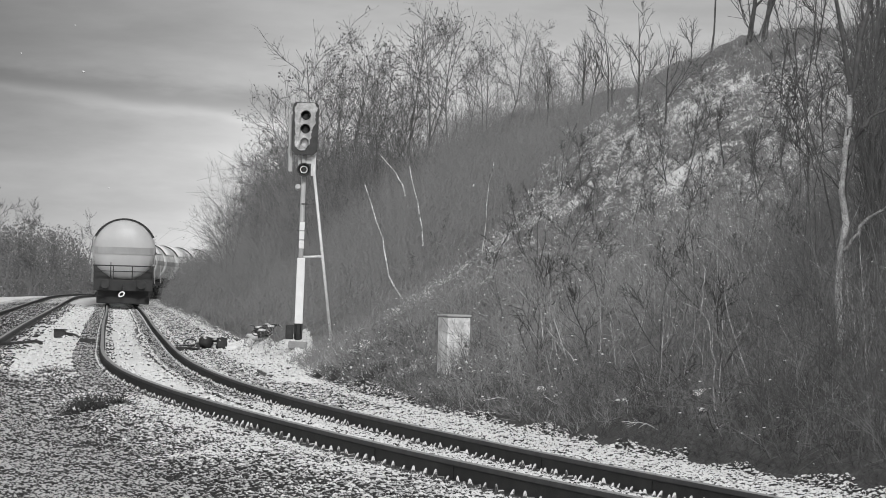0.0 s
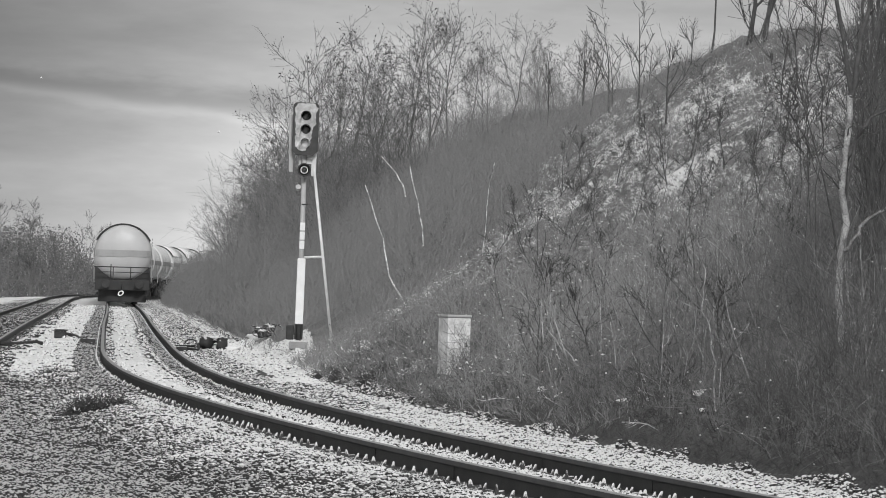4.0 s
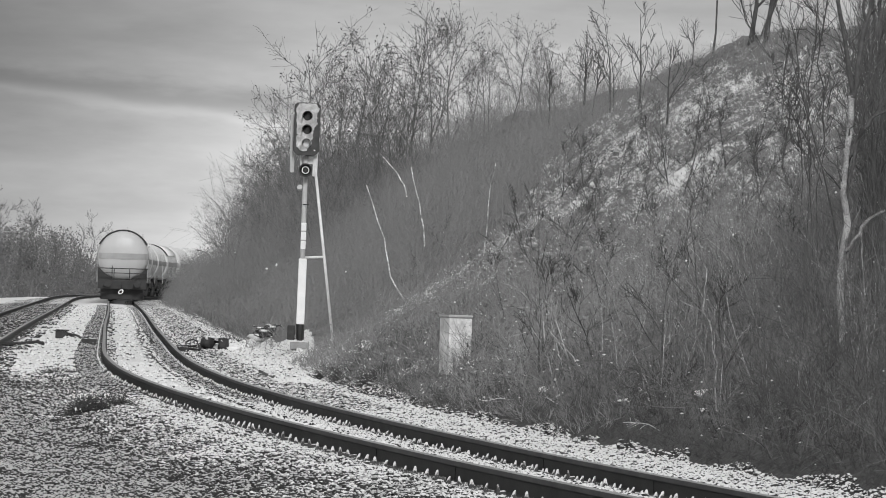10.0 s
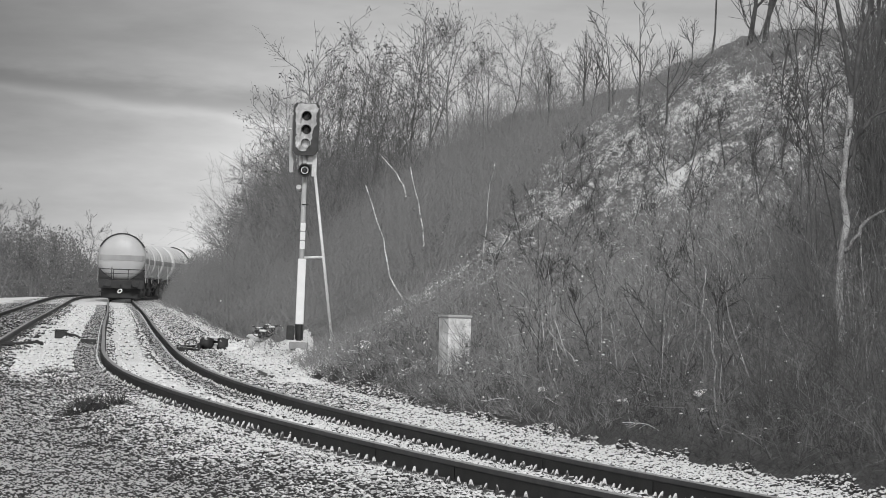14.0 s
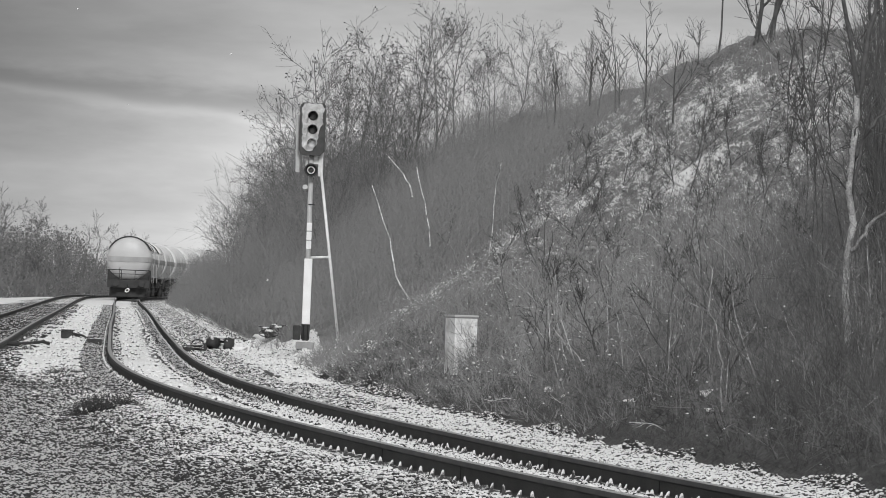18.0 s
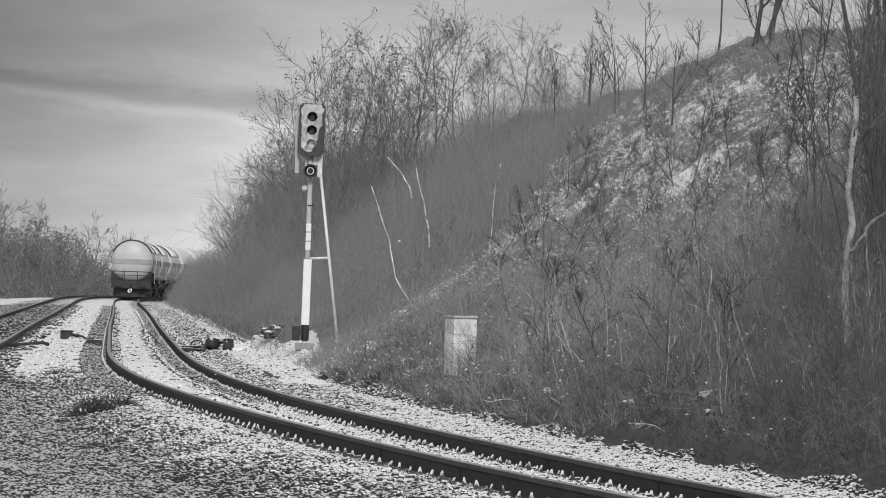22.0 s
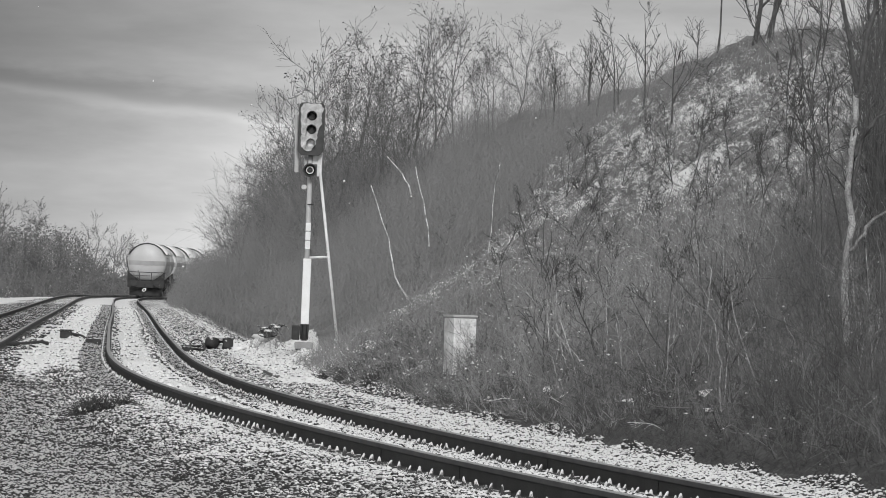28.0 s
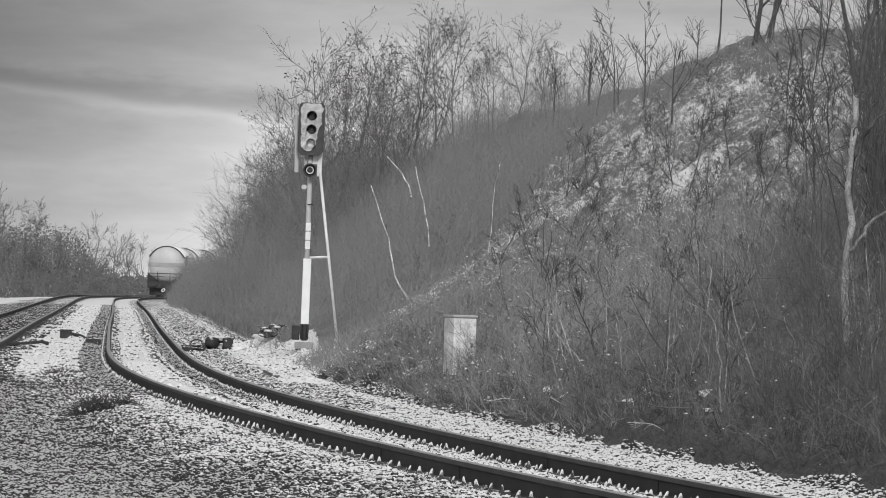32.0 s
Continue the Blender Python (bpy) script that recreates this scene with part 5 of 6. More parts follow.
def fallen_branch(y, o, length, turn, seed):
    """A dead branch with side twigs lying at the edge of the ballast, white with frost."""
    rng = np.random.default_rng(seed)
    x, yy, z = on_bank(y, o)
    P = wander(np.zeros((1, 3)), np.array([[math.cos(turn), math.sin(turn), 0.12]]), np.array([length]), 7, 0.14, rng, 0.0)
    R = 0.006 * np.linspace(1, 0.4, 7)[None]
    Q, QR = offshoots(P, R, 7, 0.8, 0.35, 4, 0.2, rng, 0.2, 0.06, 0.6)
    ob = thing("fallen_branch", (x, yy, z + 0.05), "frosted dead branch lying at the ballast edge", "branch", "fallen branches along the bank")
    part("stem", sheet("stem", *tubes(P, R, 5), BIRCH, True), None, ob)
    tagged(part("twig_spray", sheet("twig_spray", *tubes(Q, QR, 3), BIRCH), None, ob), kind="stuff")


for k, (y, o, size, turn) in enumerate(((72.5, 3.15, 0.55, 2.9), (70.6, 3.1, 0.5, -0.5), (68.5, 3.2, 0.4, 2.4), (66.0, 3.1, 0.3, 0.3), (60.5, 3.1, 0.6, 2.8), (58.5, 3.15, 0.5, -0.6), (79.0, 3.2, 0.4, 2.8), (63.5, 3.5, 0.45, 2.2), (57.5, 3.3, 0.5, 1.9))):
    fallen_branch(y, o, 0.7 * size, turn, 200 + k)



def build_heaps():
    """Lumps of snow lying in the weeds along the foot of the bank."""
    rng = random.Random(12)
    for y, o, size in ((71, 3.35, 0.20), (69.5, 3.3, 0.14), (64.5, 3.35, 0.16), (63.5, 3.45, 0.10), (61, 3.6, 0.2), (59.5, 3.4, 0.15), (104, 3.5, 0.34), (101, 3.6, 0.2), (96, 3.45, 0.2),
                       (112, 4.6, 0.34), (109, 4.9, 0.28), (88, 3.6, 0.14), (76, 3.5, 0.14)):
        size *= 0.34
        bm = bmesh.new()
        bmesh.ops.create_icosphere(bm, subdivisions=2, radius=1.0)
        for v in bm.verts:
            v.co = Vector((v.co.x * size, v.co.y * size * 1.6, v.co.z * size * 0.34)) * (1 + 0.8 * noise.noise(v.co * 2.6 + Vector((y, o, 0))))
        x, yy, z = on_bank(y, o)
        me = bpy.data.meshes.new("snow_heap")
        bm.to_mesh(me)
        bm.free()
        me.materials.append(SNOW)
        me.polygons.foreach_set("use_smooth", np.full(len(me.polygons), True))
        ob = new("snow_heap", me)
        ob.location = (x, yy, z + 0.05 + size * 0.1)
        ob.rotation_euler = (0, radians(-rng.uniform(10, 35)), rng.uniform(0, 3))
        tagged(ob, "small heap of snow among dead weeds", "snow heap", "snow heaps along the bank")


build_heaps()

# ---- the signal ----
def build_signal():
    sig = thing("railway_signal", at_ground(-2.835, 128.0, 0.0), "colour-light railway signal with wind-blown snow on its black head", "railway signal")
    dz = 0.184 - sig.location.z
    up = lambda z: z + dz
    part("base_block", box((0.02, 0, up(-0.02)), (0.38, 0.4, 0.16), 0.03), CONCRETE, sig, "snowy concrete footing")
    part("relay_box", box((-0.16, -0.02, up(0.24)), (0.16, 0.24, 0.30), 0.02), DARK_IRON, sig, "black iron junction box")
    for x in (-0.05, 0.09):
        part("anchor_bolt", rod((x, -0.06, up(0.10)), (x, -0.06, up(0.42)), 0.018), DARK_IRON, sig)
    part("foot_tube", rod((0.02, 0, up(0.08)), (0.02, 0, up(0.45)), 0.06), DARK_IRON, sig, "dark iron mast foot")
    part("mast_sleeve", box((0.02, 0, up(1.10)), (0.168, 0.13, 1.36), 0.015), WHITE_PAINT, sig, "white enamelled lower mast casing")
    part("mast", rod((0.02, 0, up(0.4)), (-0.005, 0, up(3.95)), 0.052, 0.05, 16), GREY_PAINT, sig, "grey tubular mast", True)
    for k in range(3):
        part("mast_plate", box((0.012, -0.052, up(2.06 + 0.19 * k)), (0.105, 0.02, 0.165), 0.006), WHITE_PAINT, sig, "small white plate")
    # head
    w, h, cut = 0.268, 0.545, 0.09
    out = [(-w + cut * 0.6, h), (w - cut * 0.6, h), (w, h - cut * 0.6), (w, -h + cut), (w - cut, -h), (-w + cut, -h), (-w, -h + cut), (-w, h - cut * 0.6)]
    head = part("signal_head", prism(out, 0.10, Matrix.Translation((-0.005, -0.20, up(4.46))), 0.008), BLACK_PAINT, sig, "black signal head with clipped corners")
    part("head_housing", box((-0.005, -0.03, up(4.46)), (0.34, 0.16, 0.95), 0.03), BLACK_PAINT, sig)
    rng = random.Random(4)
    # the crust keeps to the plate's clipped corners above and thins out towards the lower right
    shape = [(-0.18, 0.53), (0.17, 0.53), (0.245, 0.43), (0.20, 0.33), (0.21, 0.12), (0.14, 0.0), (0.13, -0.18), (0.08, -0.30), (0.02, -0.44), (-0.09, -0.455), (-0.19, -0.37), (-0.22, -0.24), (-0.19, -0.12), (-0.22, 0.06), (-0.225, 0.30), (-0.25, 0.42)]
    crust = []
    for (x0, z0), (x1, z1) in zip(shape, shape[1:] + shape[:1]):
        n = max(1, round(math.hypot(x1 - x0, z1 - z0) / 0.03))
        crust += [(x0 + (x1 - x0) * i / n + rng.uniform(-0.014, 0.014), min(0.535, z0 + (z1 - z0) * i / n + rng.uniform(-0.012, 0.012))) for i in range(n)]
    part("snow_crust", prism(crust, 0.016, Matrix.Translation((-0.005, -0.217, up(4.46)))), CRUST, head, "ragged crust of blown snow")
    for z, caked in ((4.725, False), (4.445, False), (4.165, True)):
        m = Matrix.Translation((0.0, -0.218, up(z)))
        hood = lathe([(0.10, 0.0), (0.108, -0.18), (0.098, -0.18), (0.092, 0.0)], 20, arc=(-115, 115))
        hood.transform(m)
        part("hood", hood, CRUST if caked else BLACK_PAINT, head, "snow-caked lamp hood" if caked else "black lamp hood")
        lens = lathe([(0.0, -0.02), (0.05, -0.016), (0.09, 0.0), (0.092, 0.01)], 20)
        lens.transform(m)
        part("lens", lens, SNOW if caked else LENS, head, "lens plugged with snow" if caked else "dark unlit lens", True)
    ring = lathe([(0.095, 0.0), (0.14, 0.0), (0.14, -0.16), (0.118, -0.16), (0.095, -0.02)], 24)
    ring.transform(Matrix.Translation((0.0, -0.10, up(3.61))))
    lamp = part("lower_lamp", ring, DARK_IRON, sig, "round dark lower lamp")
    bowl = lathe([(0.0, -0.05), (0.05, -0.04), (0.098, 0.0)], 20)
    bowl.transform(Matrix.Translation((0.0, -0.10, up(3.61))))
    part("lens", bowl, LENS, lamp, "dark unlit lens", True)
    inner = lathe([(0.060, -0.09), (0.078, -0.09), (0.078, -0.03), (0.060, -0.03)], 20)
    inner.transform(Matrix.Translation((0.0, -0.10, up(3.61))))
    part("lens_rim", inner, LIGHT_METAL, lamp, "pale metal rim")
    part("bracket", box((-0.10, 0.03, up(3.78)), (0.05, 0.08, 0.40), 0.01), GREY_PAINT, sig)
    part("bracket", box((0.19, 0.03, up(3.72)), (0.10, 0.05, 0.46), 0.01), LIGHT_METAL, sig, "pale steel bracket")
    part("bracket", box((0.06, 0.03, up(3.84)), (0.16, 0.05, 0.20), 0.01), LIGHT_METAL, sig)
    part("cable_duct", box((-0.30, 0.05, up(4.16)), (0.085, 0.12, 1.20), 0.015, turn=Euler((0, radians(-1.5), 0)).to_matrix()), GREY_PAINT, sig, "pale grey cable duct behind the head")
    part("small_box", rod((-0.11, -0.04, up(3.26)), (-0.11, 0.05, up(3.22)), 0.055, sides=16), GREY_PAINT, sig)
    part("stay", rod((0.185, 0.02, up(3.72)), (0.745, 0.02, up(-0.16)), 0.030, sides=12), LIGHT_METAL, sig, "pale slanting stay pole", True)
    part("cross_tie", rod((0.03, 0.02, up(1.80)), (0.455, 0.02, up(1.83)), 0.026, sides=10), LIGHT_METAL, sig, "pale cross tie", True)
    part("step", rod((-0.02, -0.04, up(2.90)), (0.10, -0.16, up(2.90)), 0.012), DARK_IRON, sig)


build_signal()


def build_cabinet():
    x, y, z = at_ground(0.272, 82.0)
    cab = thing("trackside_cabinet", (x, y, z - 0.03), "weathered pale grey trackside cabinet half hidden by brush", "cabinet")
    cab.rotation_euler = (0, radians(-1.0), radians(20))
    top = 1.035 - z + 0.03
    part("body", box((0, 0, top / 2 - 0.02), (0.32, 0.37, top - 0.04), 0.008), CABINET, cab)
    part("lid", box((0, 0, top - 0.012), (0.345, 0.395, 0.028), 0.008), GREY_PAINT, cab, "grey overhanging lid")
    part("door", box((0.0, -0.187, top / 2 - 0.03), (0.28, 0.010, top - 0.13), 0.003), CABINET, cab)
    part("handle", box((0.10, -0.20, top / 2 + 0.02), (0.016, 0.02, 0.06), 0.004), DARK_IRON, cab, "dark latch")
    part("plinth", box((0, 0, 0.0), (0.37, 0.41, 0.08), 0.01), CONCRETE, cab)


build_cabinet()


def cable(name, pts, r, label, category):
    base = pts[0]
    q = np.array(pts) - np.array(base)
    f = np.linspace(0, len(q) - 1, 16)
    P = np.stack([np.interp(f, np.arange(len(q)), q[:, i]) for i in range(3)], -1)
    for _ in range(2):
        P[1:-1] = (P[:-2] + P[1:-1] * 2 + P[2:]) / 4
    ob = new(name, sheet(name, *tubes(P[None], np.full((1, 16), r), 6), RUBBER, True))
    ob.location = base
    return tagged(ob, label, category)


def lump(c, size, seed):
    """An uneven rounded block."""
    bm = bmesh.new()
    bmesh.ops.create_icosphere(bm, subdivisions=2, radius=1.0)
    for v in bm.verts:
        p = v.co.copy()
        n = 1 + 0.5 * noise.noise(p * 1.6 + Vector((seed * 3.7, seed, 0))) + 0.4 * noise.noise(p * 3.7 + Vector((0, seed, 5)))
        top = max(abs(p.x), abs(p.y), abs(p.z)) ** 0.5
        v.co = Vector(c) + Vector((p.x * size[0], p.y * size[1], p.z * size[2])) * n / top
    return bm


def ring_tube(c, r, thick, flat):
    """A closed loop of hose, standing a little askew."""
    a = np.linspace(0, 2 * math.pi, 19)
    P = np.stack([c[0] + r * np.cos(a), c[1] + r * np.sin(a) * 0.8, c[2] + r * np.sin(a) * flat], -1)
    return sheet("loop", *tubes(P[None], np.full((1, 19), thick), 6), SNOWED_IRON, True)


def build_track_gear():
    """Line-side boxes with their cables."""
    x, y, z = at_ground(-9.50, 157.0)
    gear = thing("connection_box", (x, y, z), "small black connection box on snowy gravel", "connection box", "line-side boxes")
    part("body", box((0, 0, 0.10), (0.30, 0.26, 0.20), 0.03), SNOWED_IRON, gear)
    part("lid", box((0.02, 0, 0.215), (0.33, 0.29, 0.035), 0.01), SNOWED_IRON, gear)
    part("stub", rod((0.1, 0, 0.12), (0.32, -0.1, 0.10), 0.05), SNOWED_IRON, gear)
    cable("cable", [(x + 0.25, y - 0.1, z + 0.12), (x + 0.55, y - 2, z + 0.10), (x + 0.8, y - 5, z + 0.05), (x + 1.35, y - 9, z + 0.07)], 0.028, "black cable lying over the snow", "cable")
    x, y, z = at_ground(-7.95, 142.0)
    gear = thing("connection_box", (x, y, z), "small black box bolted beside the rail", "connection box", "line-side boxes")
    part("body", box((0, 0, 0.08), (0.34, 0.3, 0.14), 0.03), SNOWED_IRON, gear)
    part("plate", box((0.22, 0, 0.04), (0.2, 0.2, 0.06), 0.01), SNOWED_IRON, gear)
    # on the bank side, a heavier pair
    x, y, z = at_ground(-5.25, 146.0)
    gear = thing("track_machine", (x, y, z), "dark lumpy line-side machine dusted with snow", "track machine", "line-side boxes")
    part("body", lump((-0.14, 0, 0.16), (0.17, 0.24, 0.17), 1), SNOWED_IRON, gear, "", True)
    part("cover", lump((0.24, 0.05, 0.16), (0.13, 0.2, 0.18), 2), SNOWED_IRON, gear, "", True)
    part("link", rod((-0.1, 0, 0.2), (0.25, 0.05, 0.22), 0.03), SNOWED_IRON, gear)
    part("arm", rod((-0.3, 0, 0.10), (-0.75, -1.5, 0.08), 0.035), SNOWED_IRON, gear)
    part("hose", ring_tube((-0.48, -0.3, 0.13), 0.15, 0.022, 0.75), SNOWED_IRON, gear, "looped black hose", True)
    part("snow_cap", lump((0.05, 0.0, 0.31), (0.14, 0.2, 0.03), 3), SNOW, gear, "thin cap of snow", True)
    part("snow_drift", lump((0.3, 0.3, 0.04), (0.4, 0.35, 0.10), 4), SNOW, gear, "drifted snow", True)
    x2, y2, z2 = at_ground(-5.65, 138.6)
    gear = thing("connection_box", (x2, y2, z2), "small black box at the foot of the rail", "connection box", "line-side boxes")
    part("body", box((0, 0, 0.07), (0.26, 0.26, 0.14), 0.03), SNOWED_IRON, gear)
    part("stub", rod((0.05, 0, 0.1), (0.2, 0.3, 0.1), 0.03), SNOWED_IRON, gear)
    cable("cable", [(x2 + 0.1, y2, z2 + 0.10), (x2 + 0.3, y2 + 2, z2 + 0.06), (x - 0.3, y - 0.1, z + 0.1)], 0.03, "black cable between two boxes", "cable")
    x, y, z = at_ground(-4.05, 149.0)
    rng = random.Random(8)
    heap = thing("cable_heap", (x, y, z), "tangled heap of dark cable and iron in snow", "scrap heap")
    for k in range(8):
        at = (rng.uniform(-0.24, 0.3), rng.uniform(-0.3, 0.3), rng.uniform(0.06, 0.32))
        part("iron_piece", lump(at, (rng.uniform(0.07, 0.13), 0.1, rng.uniform(0.06, 0.1)), 10 + k), SNOWED_IRON, heap, "", True)
        if k % 2:
            part("snow_cap", lump((at[0] + 0.02, at[1], at[2] + 0.07), (0.09, 0.09, 0.03), 30 + k), SNOW, heap, "clot of snow", True)
    for k in range(3):
        part("cable_loop", ring_tube((-0.2 + 0.2 * k, -0.2, 0.14 + 0.05 * k), 0.13 + 0.03 * k, 0.016, 0.6), SNOWED_IRON, heap, "looped black cable", True)
    for k in range(6):
        p0 = Vector((rng.uniform(-0.4, 0.4), rng.uniform(-0.2, 0.2), rng.uniform(0.15, 0.42)))
        part("iron_rod", rod(p0, p0 + Vector((rng.uniform(-0.12, 0.12), 0.2, rng.uniform(-0.25, 0.05))), 0.014), SNOWED_IRON, heap)
    part("snow_drift", lump((0.02, 0.3, 0.03), (0.45, 0.4, 0.10), 50), SNOW, heap, "drifted snow", True)
    pts = [(-9.75, 131.0), (-9.4, 133.0), (-9.1, 136.0), (-8.85, 137.5), (-8.75, 138)]
    cable("cable", [(px, py, float(ground_z(px, py)) + 0.09 + 0.06 * (k == 3)) for k, (px, py) in enumerate(pts)], 0.036, "black cable snaking over the gravel", "cable")
    x, y, z = at_ground(2.62, 57.6)
    cable("dead_stick", [(x + 0.05, y, z), (x - 0.01, y, z + 0.10), (x - 0.05, y, z + 0.22)], 0.006, "dark dead stick standing in the ballast", "stick")


build_track_gear()


# ---- the train: tank wagons ----
LENGTH, COUNT = 16.4, 18


def build_wagon(shielded=True, railed=True, paint=None):
    w = thing("tank_wagon", (0, 0, 0), "pale grey tank wagon with a dark band" + (" and white sun shield" if shielded else " and no sun shield"), "tank wagon", "tank wagons of the train")
    paint = paint or TANK
    R, AX, T = 1.525, 2.68, 13.2
    prof = [(0.0, -0.16), (0.55, -0.13), (1.0, -0.04), (1.3, 0.10), (1.46, 0.28), (R, 0.55), (R, 3.4), (R, 6.3), (R, 9.2), (R, T - 0.55), (1.46, T - 0.28), (1.3, T - 0.10), (1.0, T + 0.04), (0.55, T + 0.13), (0.0, T + 0.16)]
    bm = lathe(prof, 40)
    bm.transform(Matrix.Translation((0, 0, AX)))
    tank = part("tank", bm, paint, w, "pale grey welded tank", True)
    for y in (3.3, 6.3, 9.3):
        seam = lathe([(R, y - 0.02), (R + 0.008, y - 0.01), (R + 0.008, y + 0.01), (R, y + 0.02)], 40)
        seam.transform(Matrix.Translation((0, 0, AX)))
        part("weld_seam", seam, paint, tank)
    for side in (-1, 1):
        band = lathe([(R + 0.006, 0.5), (R + 0.006, T - 0.5)], 5, arc=(90 * side - 6.5, 90 * side + 6.5))
        band.transform(Matrix.Translation((0, 0, AX - 0.02)))
        part("band", band, TANK_BAND, tank, "darker painted band")
    for y, s in ((0.0, -1), (T, 1)):
        bm = bmesh.new()
        half, rows = 0.17, []
        for z in (-half, half):
            row = []
            for i in range(17):
                x = -1.44 + 2.88 * i / 16
                rr = math.hypot(x, z)
                d = float(np.interp(rr, (0, 0.55, 1.0, 1.3, 1.46, 1.525), (0.185, 0.158, 0.075, -0.052, -0.215, -0.5)))
                row.append(bm.verts.new((x, y + s * d, AX + z - 0.02)))
            rows.append(row)
        for i in range(16):
            bm.faces.new((rows[0][i], rows[0][i + 1], rows[1][i + 1], rows[1][i]))
        part("end_band", bm, TANK_BAND, tank, "darker painted band")
    part("placard", box((0.0, -0.178, AX - 0.03), (0.30, 0.012, 0.36), 0.004), TANK_BAND, tank, "small grey placard")
    if shielded:
        shield = lathe([(R + 0.075, 0.35), (R + 0.09, 0.35), (R + 0.09, T - 0.35), (R + 0.075, T - 0.35), (R + 0.075, 0.35)], 26, arc=(-62, 62))
        shield.transform(Matrix.Translation((0, 0, AX - 0.07)))
        part("sun_shield", shield, SHIELD, w, "pale curved sun shield over the tank", True)
        for y in (0.30,):
            rim = lathe([(R + 0.02, y), (R + 0.105, y), (R + 0.105, y + 0.08), (R + 0.02, y + 0.08), (R + 0.02, y)], 26, arc=(-63, 63))
            rim.transform(Matrix.Translation((0, 0, AX - 0.07)))
            part("shield_rim", rim, FRAME, w, "dark shield rim")
    part("underframe", box((0, T / 2, 1.02), (1.1, T + 1.3, 0.28), 0.02), FRAME, w, "grimy dark underframe")
    for s in (-1, 1):
        part("sole_bar", box((1.16 * s, T / 2, 1.02), (0.14, T + 1.3, 0.30), 0.02), FRAME, w)
    for y, s in ((-0.85, -1), (T + 0.85, 1)):
        part("headstock", box((0, y, 0.98), (2.86, 0.12, 0.52), 0.03), FRAME, w, "dark buffer beam")
        for x in (-0.875, 0.875):
            b = part("buffer", rod((x, y, 1.05), (x, y + 0.42 * s, 1.05), 0.10, 0.09, 14), FRAME, w)
            bp = rod((x, y + 0.42 * s, 1.05), (x, y + 0.47 * s, 1.05), 0.23, 0.22, 20)
            part("buffer_plate", bp, DARK_IRON, b)
        part("draw_hook", box((0, y + 0.18 * s, 1.0), (0.09, 0.36, 0.16), 0.03), DARK_IRON, w)
        part("screw_coupling", rod((0, y + 0.3 * s, 0.95), (0.02, y + 0.34 * s, 0.48), 0.035), DARK_IRON, w)
        part("end_platform", box((0, y - 0.32 * s, 1.235), (2.9, 0.75, 0.05), 0.01), FRAME, w, "dark end platform")
        if railed and s < 0:
            part("top_rail", rod((-1.50, y, 1.93), (1.50, y, 1.93), 0.028, sides=8), DARK_IRON, w)
            part("mid_rail", rod((-1.42, y, 1.66), (1.42, y, 1.66), 0.020, sides=8), DARK_IRON, w)
            for x in (-1.42, -0.62, -0.50, 0.42, 1.42):
                part("rail_post", rod((x, y, 1.2), (x, y, 1.93 + (0.15 if x == -0.62 else 0)), 0.025, sides=8), DARK_IRON, w)
        for side in (-1, 1):
            tri = prism([(1.44 * side, 1.92 if railed else 1.5), (1.32 * side, 1.90 if railed else 1.48), (1.02 * side, 1.62 if railed else 1.40), (0.72 * side, 1.42 if railed else 1.32), (0.48 * side, 1.25), (1.44 * side, 1.25)], 0.05, Matrix.Translation((0, y - 0.45 * s, 0)))
            part("tank_saddle", tri, FRAME, w, "dark end saddle plate")
            part("step", box((1.25 * side, y - 0.1 * s, 0.48), (0.32, 0.25, 0.04), 0.008), FRAME, w)
            part("step_hanger", rod((1.25 * side, y, 0.48), (1.25 * side, y, 1.0), 0.025, sides=8), FRAME, w)
        part("brake_gear", box((0, y - 0.5 * s, 0.51), (2.55, 0.10, 0.82), 0.05), FRAME, w, "grimy brake gear")
    ring = lathe([(0.10, 0.0), (0.17, 0.0), (0.17, -0.03), (0.10, -0.03), (0.10, 0.0)], 20)
    ring.transform(Matrix.Translation((-0.07, -1.24, 0.56)) @ Euler((0, radians(-38), 0)).to_matrix().to_4x4() @ Matrix.Diagonal((1.05, 1, 0.72, 1)))
    part("tail_ring", ring, WHITE_PAINT, w, "white oval ring plate")
    for yb in (1.75, T - 1.75):
        for s in (-1, 1):
            part("bogie_frame", prism([(-1.35, 0.42), (1.35, 0.42), (1.35, 0.60), (0.55, 0.72), (-0.55, 0.72), (-1.35, 0.60)], 0.10, Matrix.Translation((1.0 * s - 0.0, yb, 0)) @ Euler((0, 0, radians(90))).to_matrix().to_4x4()), FRAME, w, "dark cast bogie frame")
        part("bolster", box((0, yb, 0.74), (2.1, 0.4, 0.24), 0.03), FRAME, w)
    for ya in (0.85, 2.65, T - 2.65, T - 0.85):
        ws = part("wheelset", rod((-1.0, 0, 0), (1.0, 0, 0), 0.08, sides=10), FRAME, w)
        ws.location = (0, ya, 0.46)
        for s in (-1, 1):
            wheel = lathe([(0.10, 0.06), (0.36, 0.02), (0.40, 0.065), (0.46, 0.065), (0.46, -0.055), (0.49, -0.058), (0.49, -0.085), (0.40, -0.085), (0.36, -0.02), (0.10, -0.05)], 22)
            wheel.transform(Matrix.Translation((0.7525 * s, 0, 0)) @ Euler((0, 0, radians(-90 * s))).to_matrix().to_4x4())
            part("wheel", wheel, WORN, ws, "worn steel wheel")
    part("valve_box", box((0, T / 2, 0.95), (2.7, 1.0, 0.5), 0.05), FRAME, w, "dark valve box under the tank")
    part("manhole", rod((0, T / 2, AX + R), (0, T / 2, AX + R + 0.04), 0.3, sides=18), TANK, w)
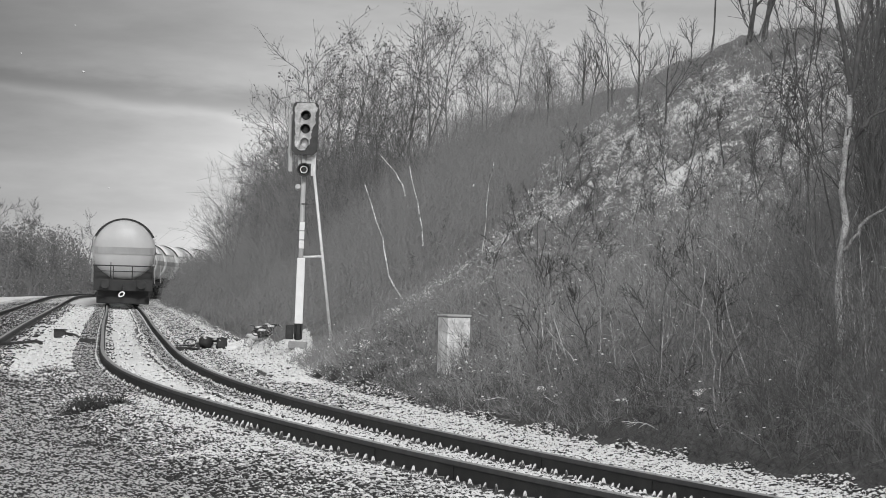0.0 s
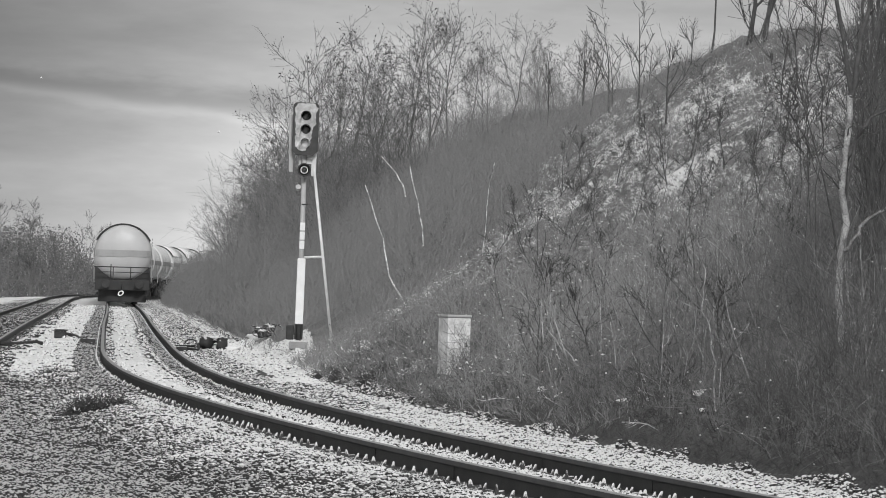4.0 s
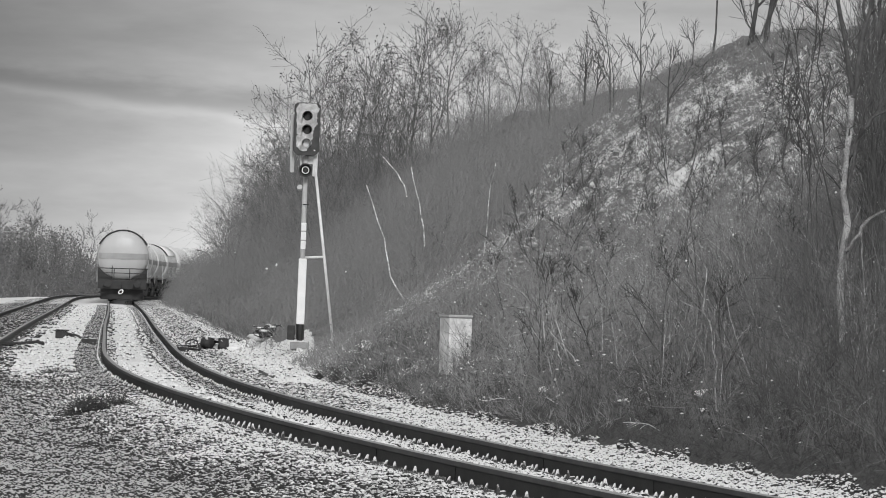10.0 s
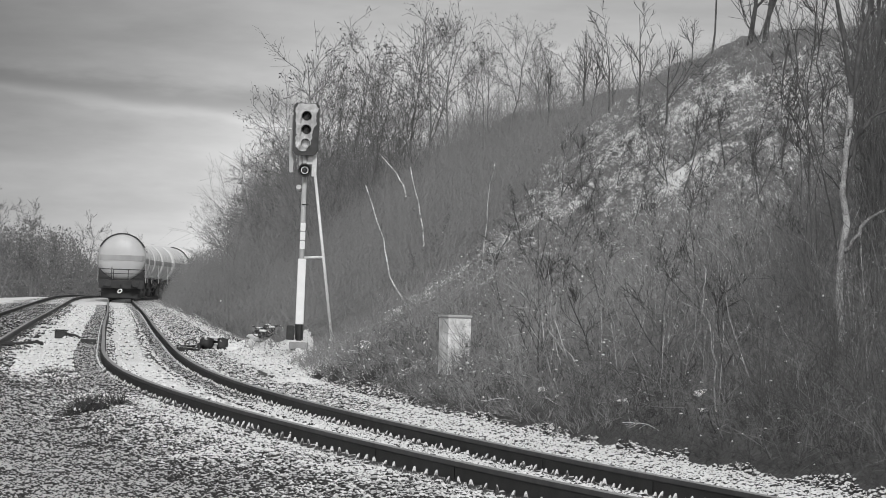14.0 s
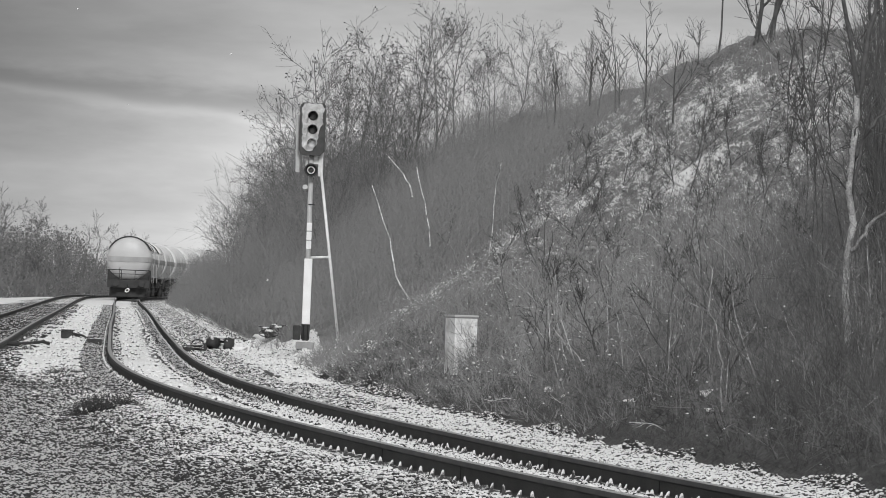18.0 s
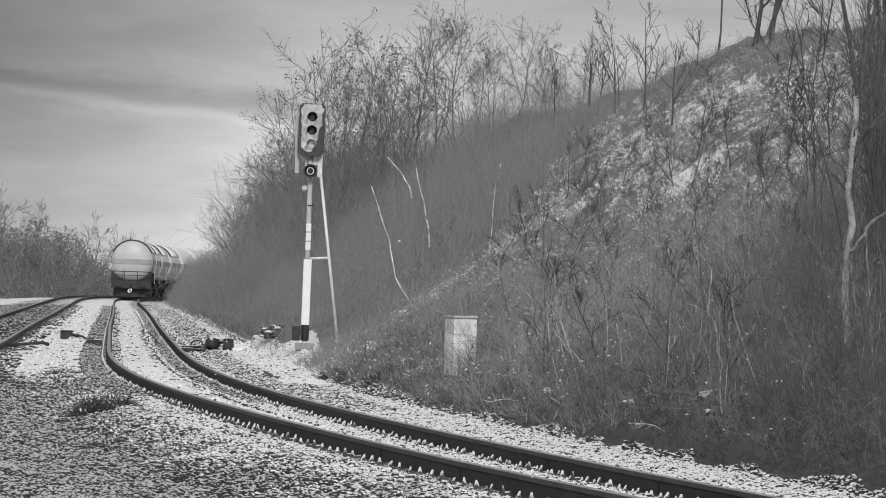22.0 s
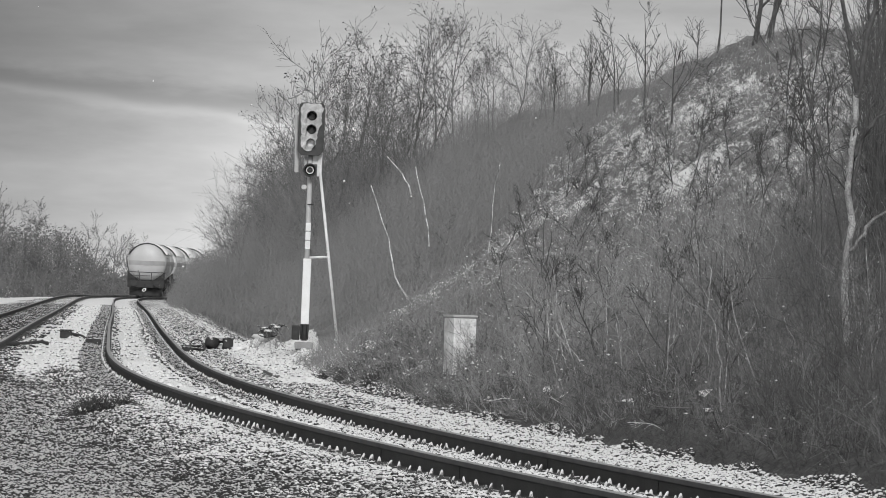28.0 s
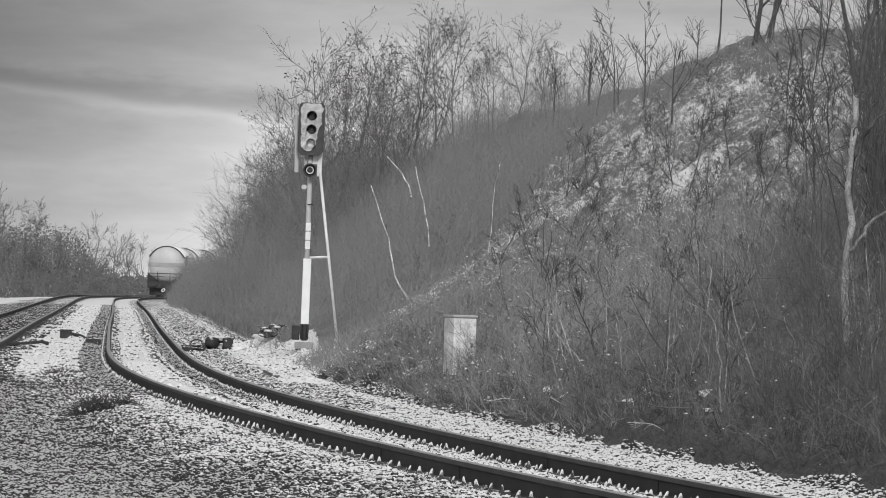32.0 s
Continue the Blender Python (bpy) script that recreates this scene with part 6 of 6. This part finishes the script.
    for s in (-1, 1):
        part("ladder_rail", rod((1.55 * s, T / 2 - 0.2, 1.1), (1.5 * s, T / 2 - 0.2, 3.3), 0.015, sides=6), TANK, w)
        part("ladder_rail", rod((1.55 * s, T / 2 + 0.2, 1.1), (1.5 * s, T / 2 + 0.2, 3.3), 0.015, sides=6), TANK, w)
        for k in range(3 if railed else 0):
            part("lettering_bar", box((1.535 * s, 2.0 + 0.0 * k, AX + 0.75 - 0.16 * k), (0.012, 1.6 - 0.4 * k, 0.09), 0.0), FRAME, w, "dark bar of lettering")
    return w


wagon, shielded, plain = build_wagon(), build_wagon(True, False, PALE_TANK), build_wagon(False, False, PALE_TANK)
PLAIN = (4, 5, 6, 7, 9, 10)
wagons = [wagon] + [plain if i == PLAIN[0] else shielded if i == 1 else copy_thing(plain if i in PLAIN else shielded, Matrix()) for i in range(1, COUNT)]


def way_of_rear(t):
    return 268.0 + 6.53 * t + 0.0042 * t * t


def wagon_pose(s):
    """A wagon whose tank begins at s, carried on its two bogies."""
    x0, y0, z0, _ = line_at(s + 1.75)
    x1, y1, z1, _ = line_at(s + 11.45)
    d = Vector((x1 - x0, y1 - y0, z1 - z0)).normalized()
    p = Vector((x0, y0, z0)) - d * 1.75
    side = d.cross(Vector((0, 0, 1))).normalized()
    side = (side + Vector((0, 0, -float(cant(s)) / 1.505))).normalized()
    up = side.cross(d)
    return Matrix.Translation(p) @ Matrix((side, d, up)).transposed().to_4x4()


def motions():
    times = [2.0 * k for k in range(17)]
    for i, w in enumerate(wagons):
        walk(w, [(t, wagon_pose(way_of_rear(t) + LENGTH * i)) for t in times])
    # the rearmost wagon's wheels roll
    rolls = [32.0 * k / 320 for k in range(321)]
    for ws in [c for c in wagon.children if c.name.split(".")[0] == "wheelset"]:
        place = ws.location.copy()
        walk(ws, [(t, Matrix.Translation(place) @ Euler((-(way_of_rear(t) - 268.0) / 0.46, 0, 0)).to_matrix().to_4x4()) for t in rolls])
    for flake, rows in flakes:
        walk(flake, rows)


def snowfall():
    """Single flakes drifting down through the view, each with its own way and pace."""
    rng = random.Random(77)
    bm = bmesh.new()
    bmesh.ops.create_icosphere(bm, subdivisions=1, radius=1.0)
    for v in bm.verts:
        v.co = Vector(v.co) * rng.uniform(0.75, 1.15)
    me = bpy.data.meshes.new("snowflake")
    bm.to_mesh(me)
    bm.free()
    me.polygons.foreach_set("use_smooth", np.full(len(me.polygons), True))
    me.materials.append(SNOW)
    out = []
    for i in range(120):
        pass_at = rng.uniform(-0.5, 32.5)
        d = rng.choice((rng.uniform(14, 30), rng.uniform(25, 55), rng.uniform(40, 75)))
        mid = Vector((rng.uniform(-0.070, 0.075) * d, d, 1.232 + rng.uniform(-0.02, 0.045) * d))
        pace = Vector((rng.uniform(0.3, 1.0), rng.uniform(-0.3, 0.3), -rng.uniform(0.6, 1.1)))
        low = float(ground_z(mid.x, mid.y))
        lands = pass_at + (mid.z - low - 0.02) / -pace.z
        times = sorted({t for t in (0.0, pass_at - 3, pass_at - 1.5, pass_at, pass_at + 1, lands) if 0 <= t <= min(lands, 32.0)} | {0.0})
        rows = [(t, Matrix.Translation(mid + pace * (min(t, lands) - pass_at))) for t in times]
        if rows[-1][0] < 31.9:
            rows.append((32.0, Matrix.Translation(mid + pace * (min(32.0, lands) - pass_at))))
        ob = tagged(new("snowflake", me), "white snowflake drifting down through the air", "snowflake", "falling snowflakes")
        size = d * rng.uniform(0.00008, 0.0002)
        ob.scale = (size * rng.uniform(0.8, 1.6), size, size * rng.uniform(0.8, 1.3))
        out.append((ob, rows))
    return out


flakes = snowfall()

motions()
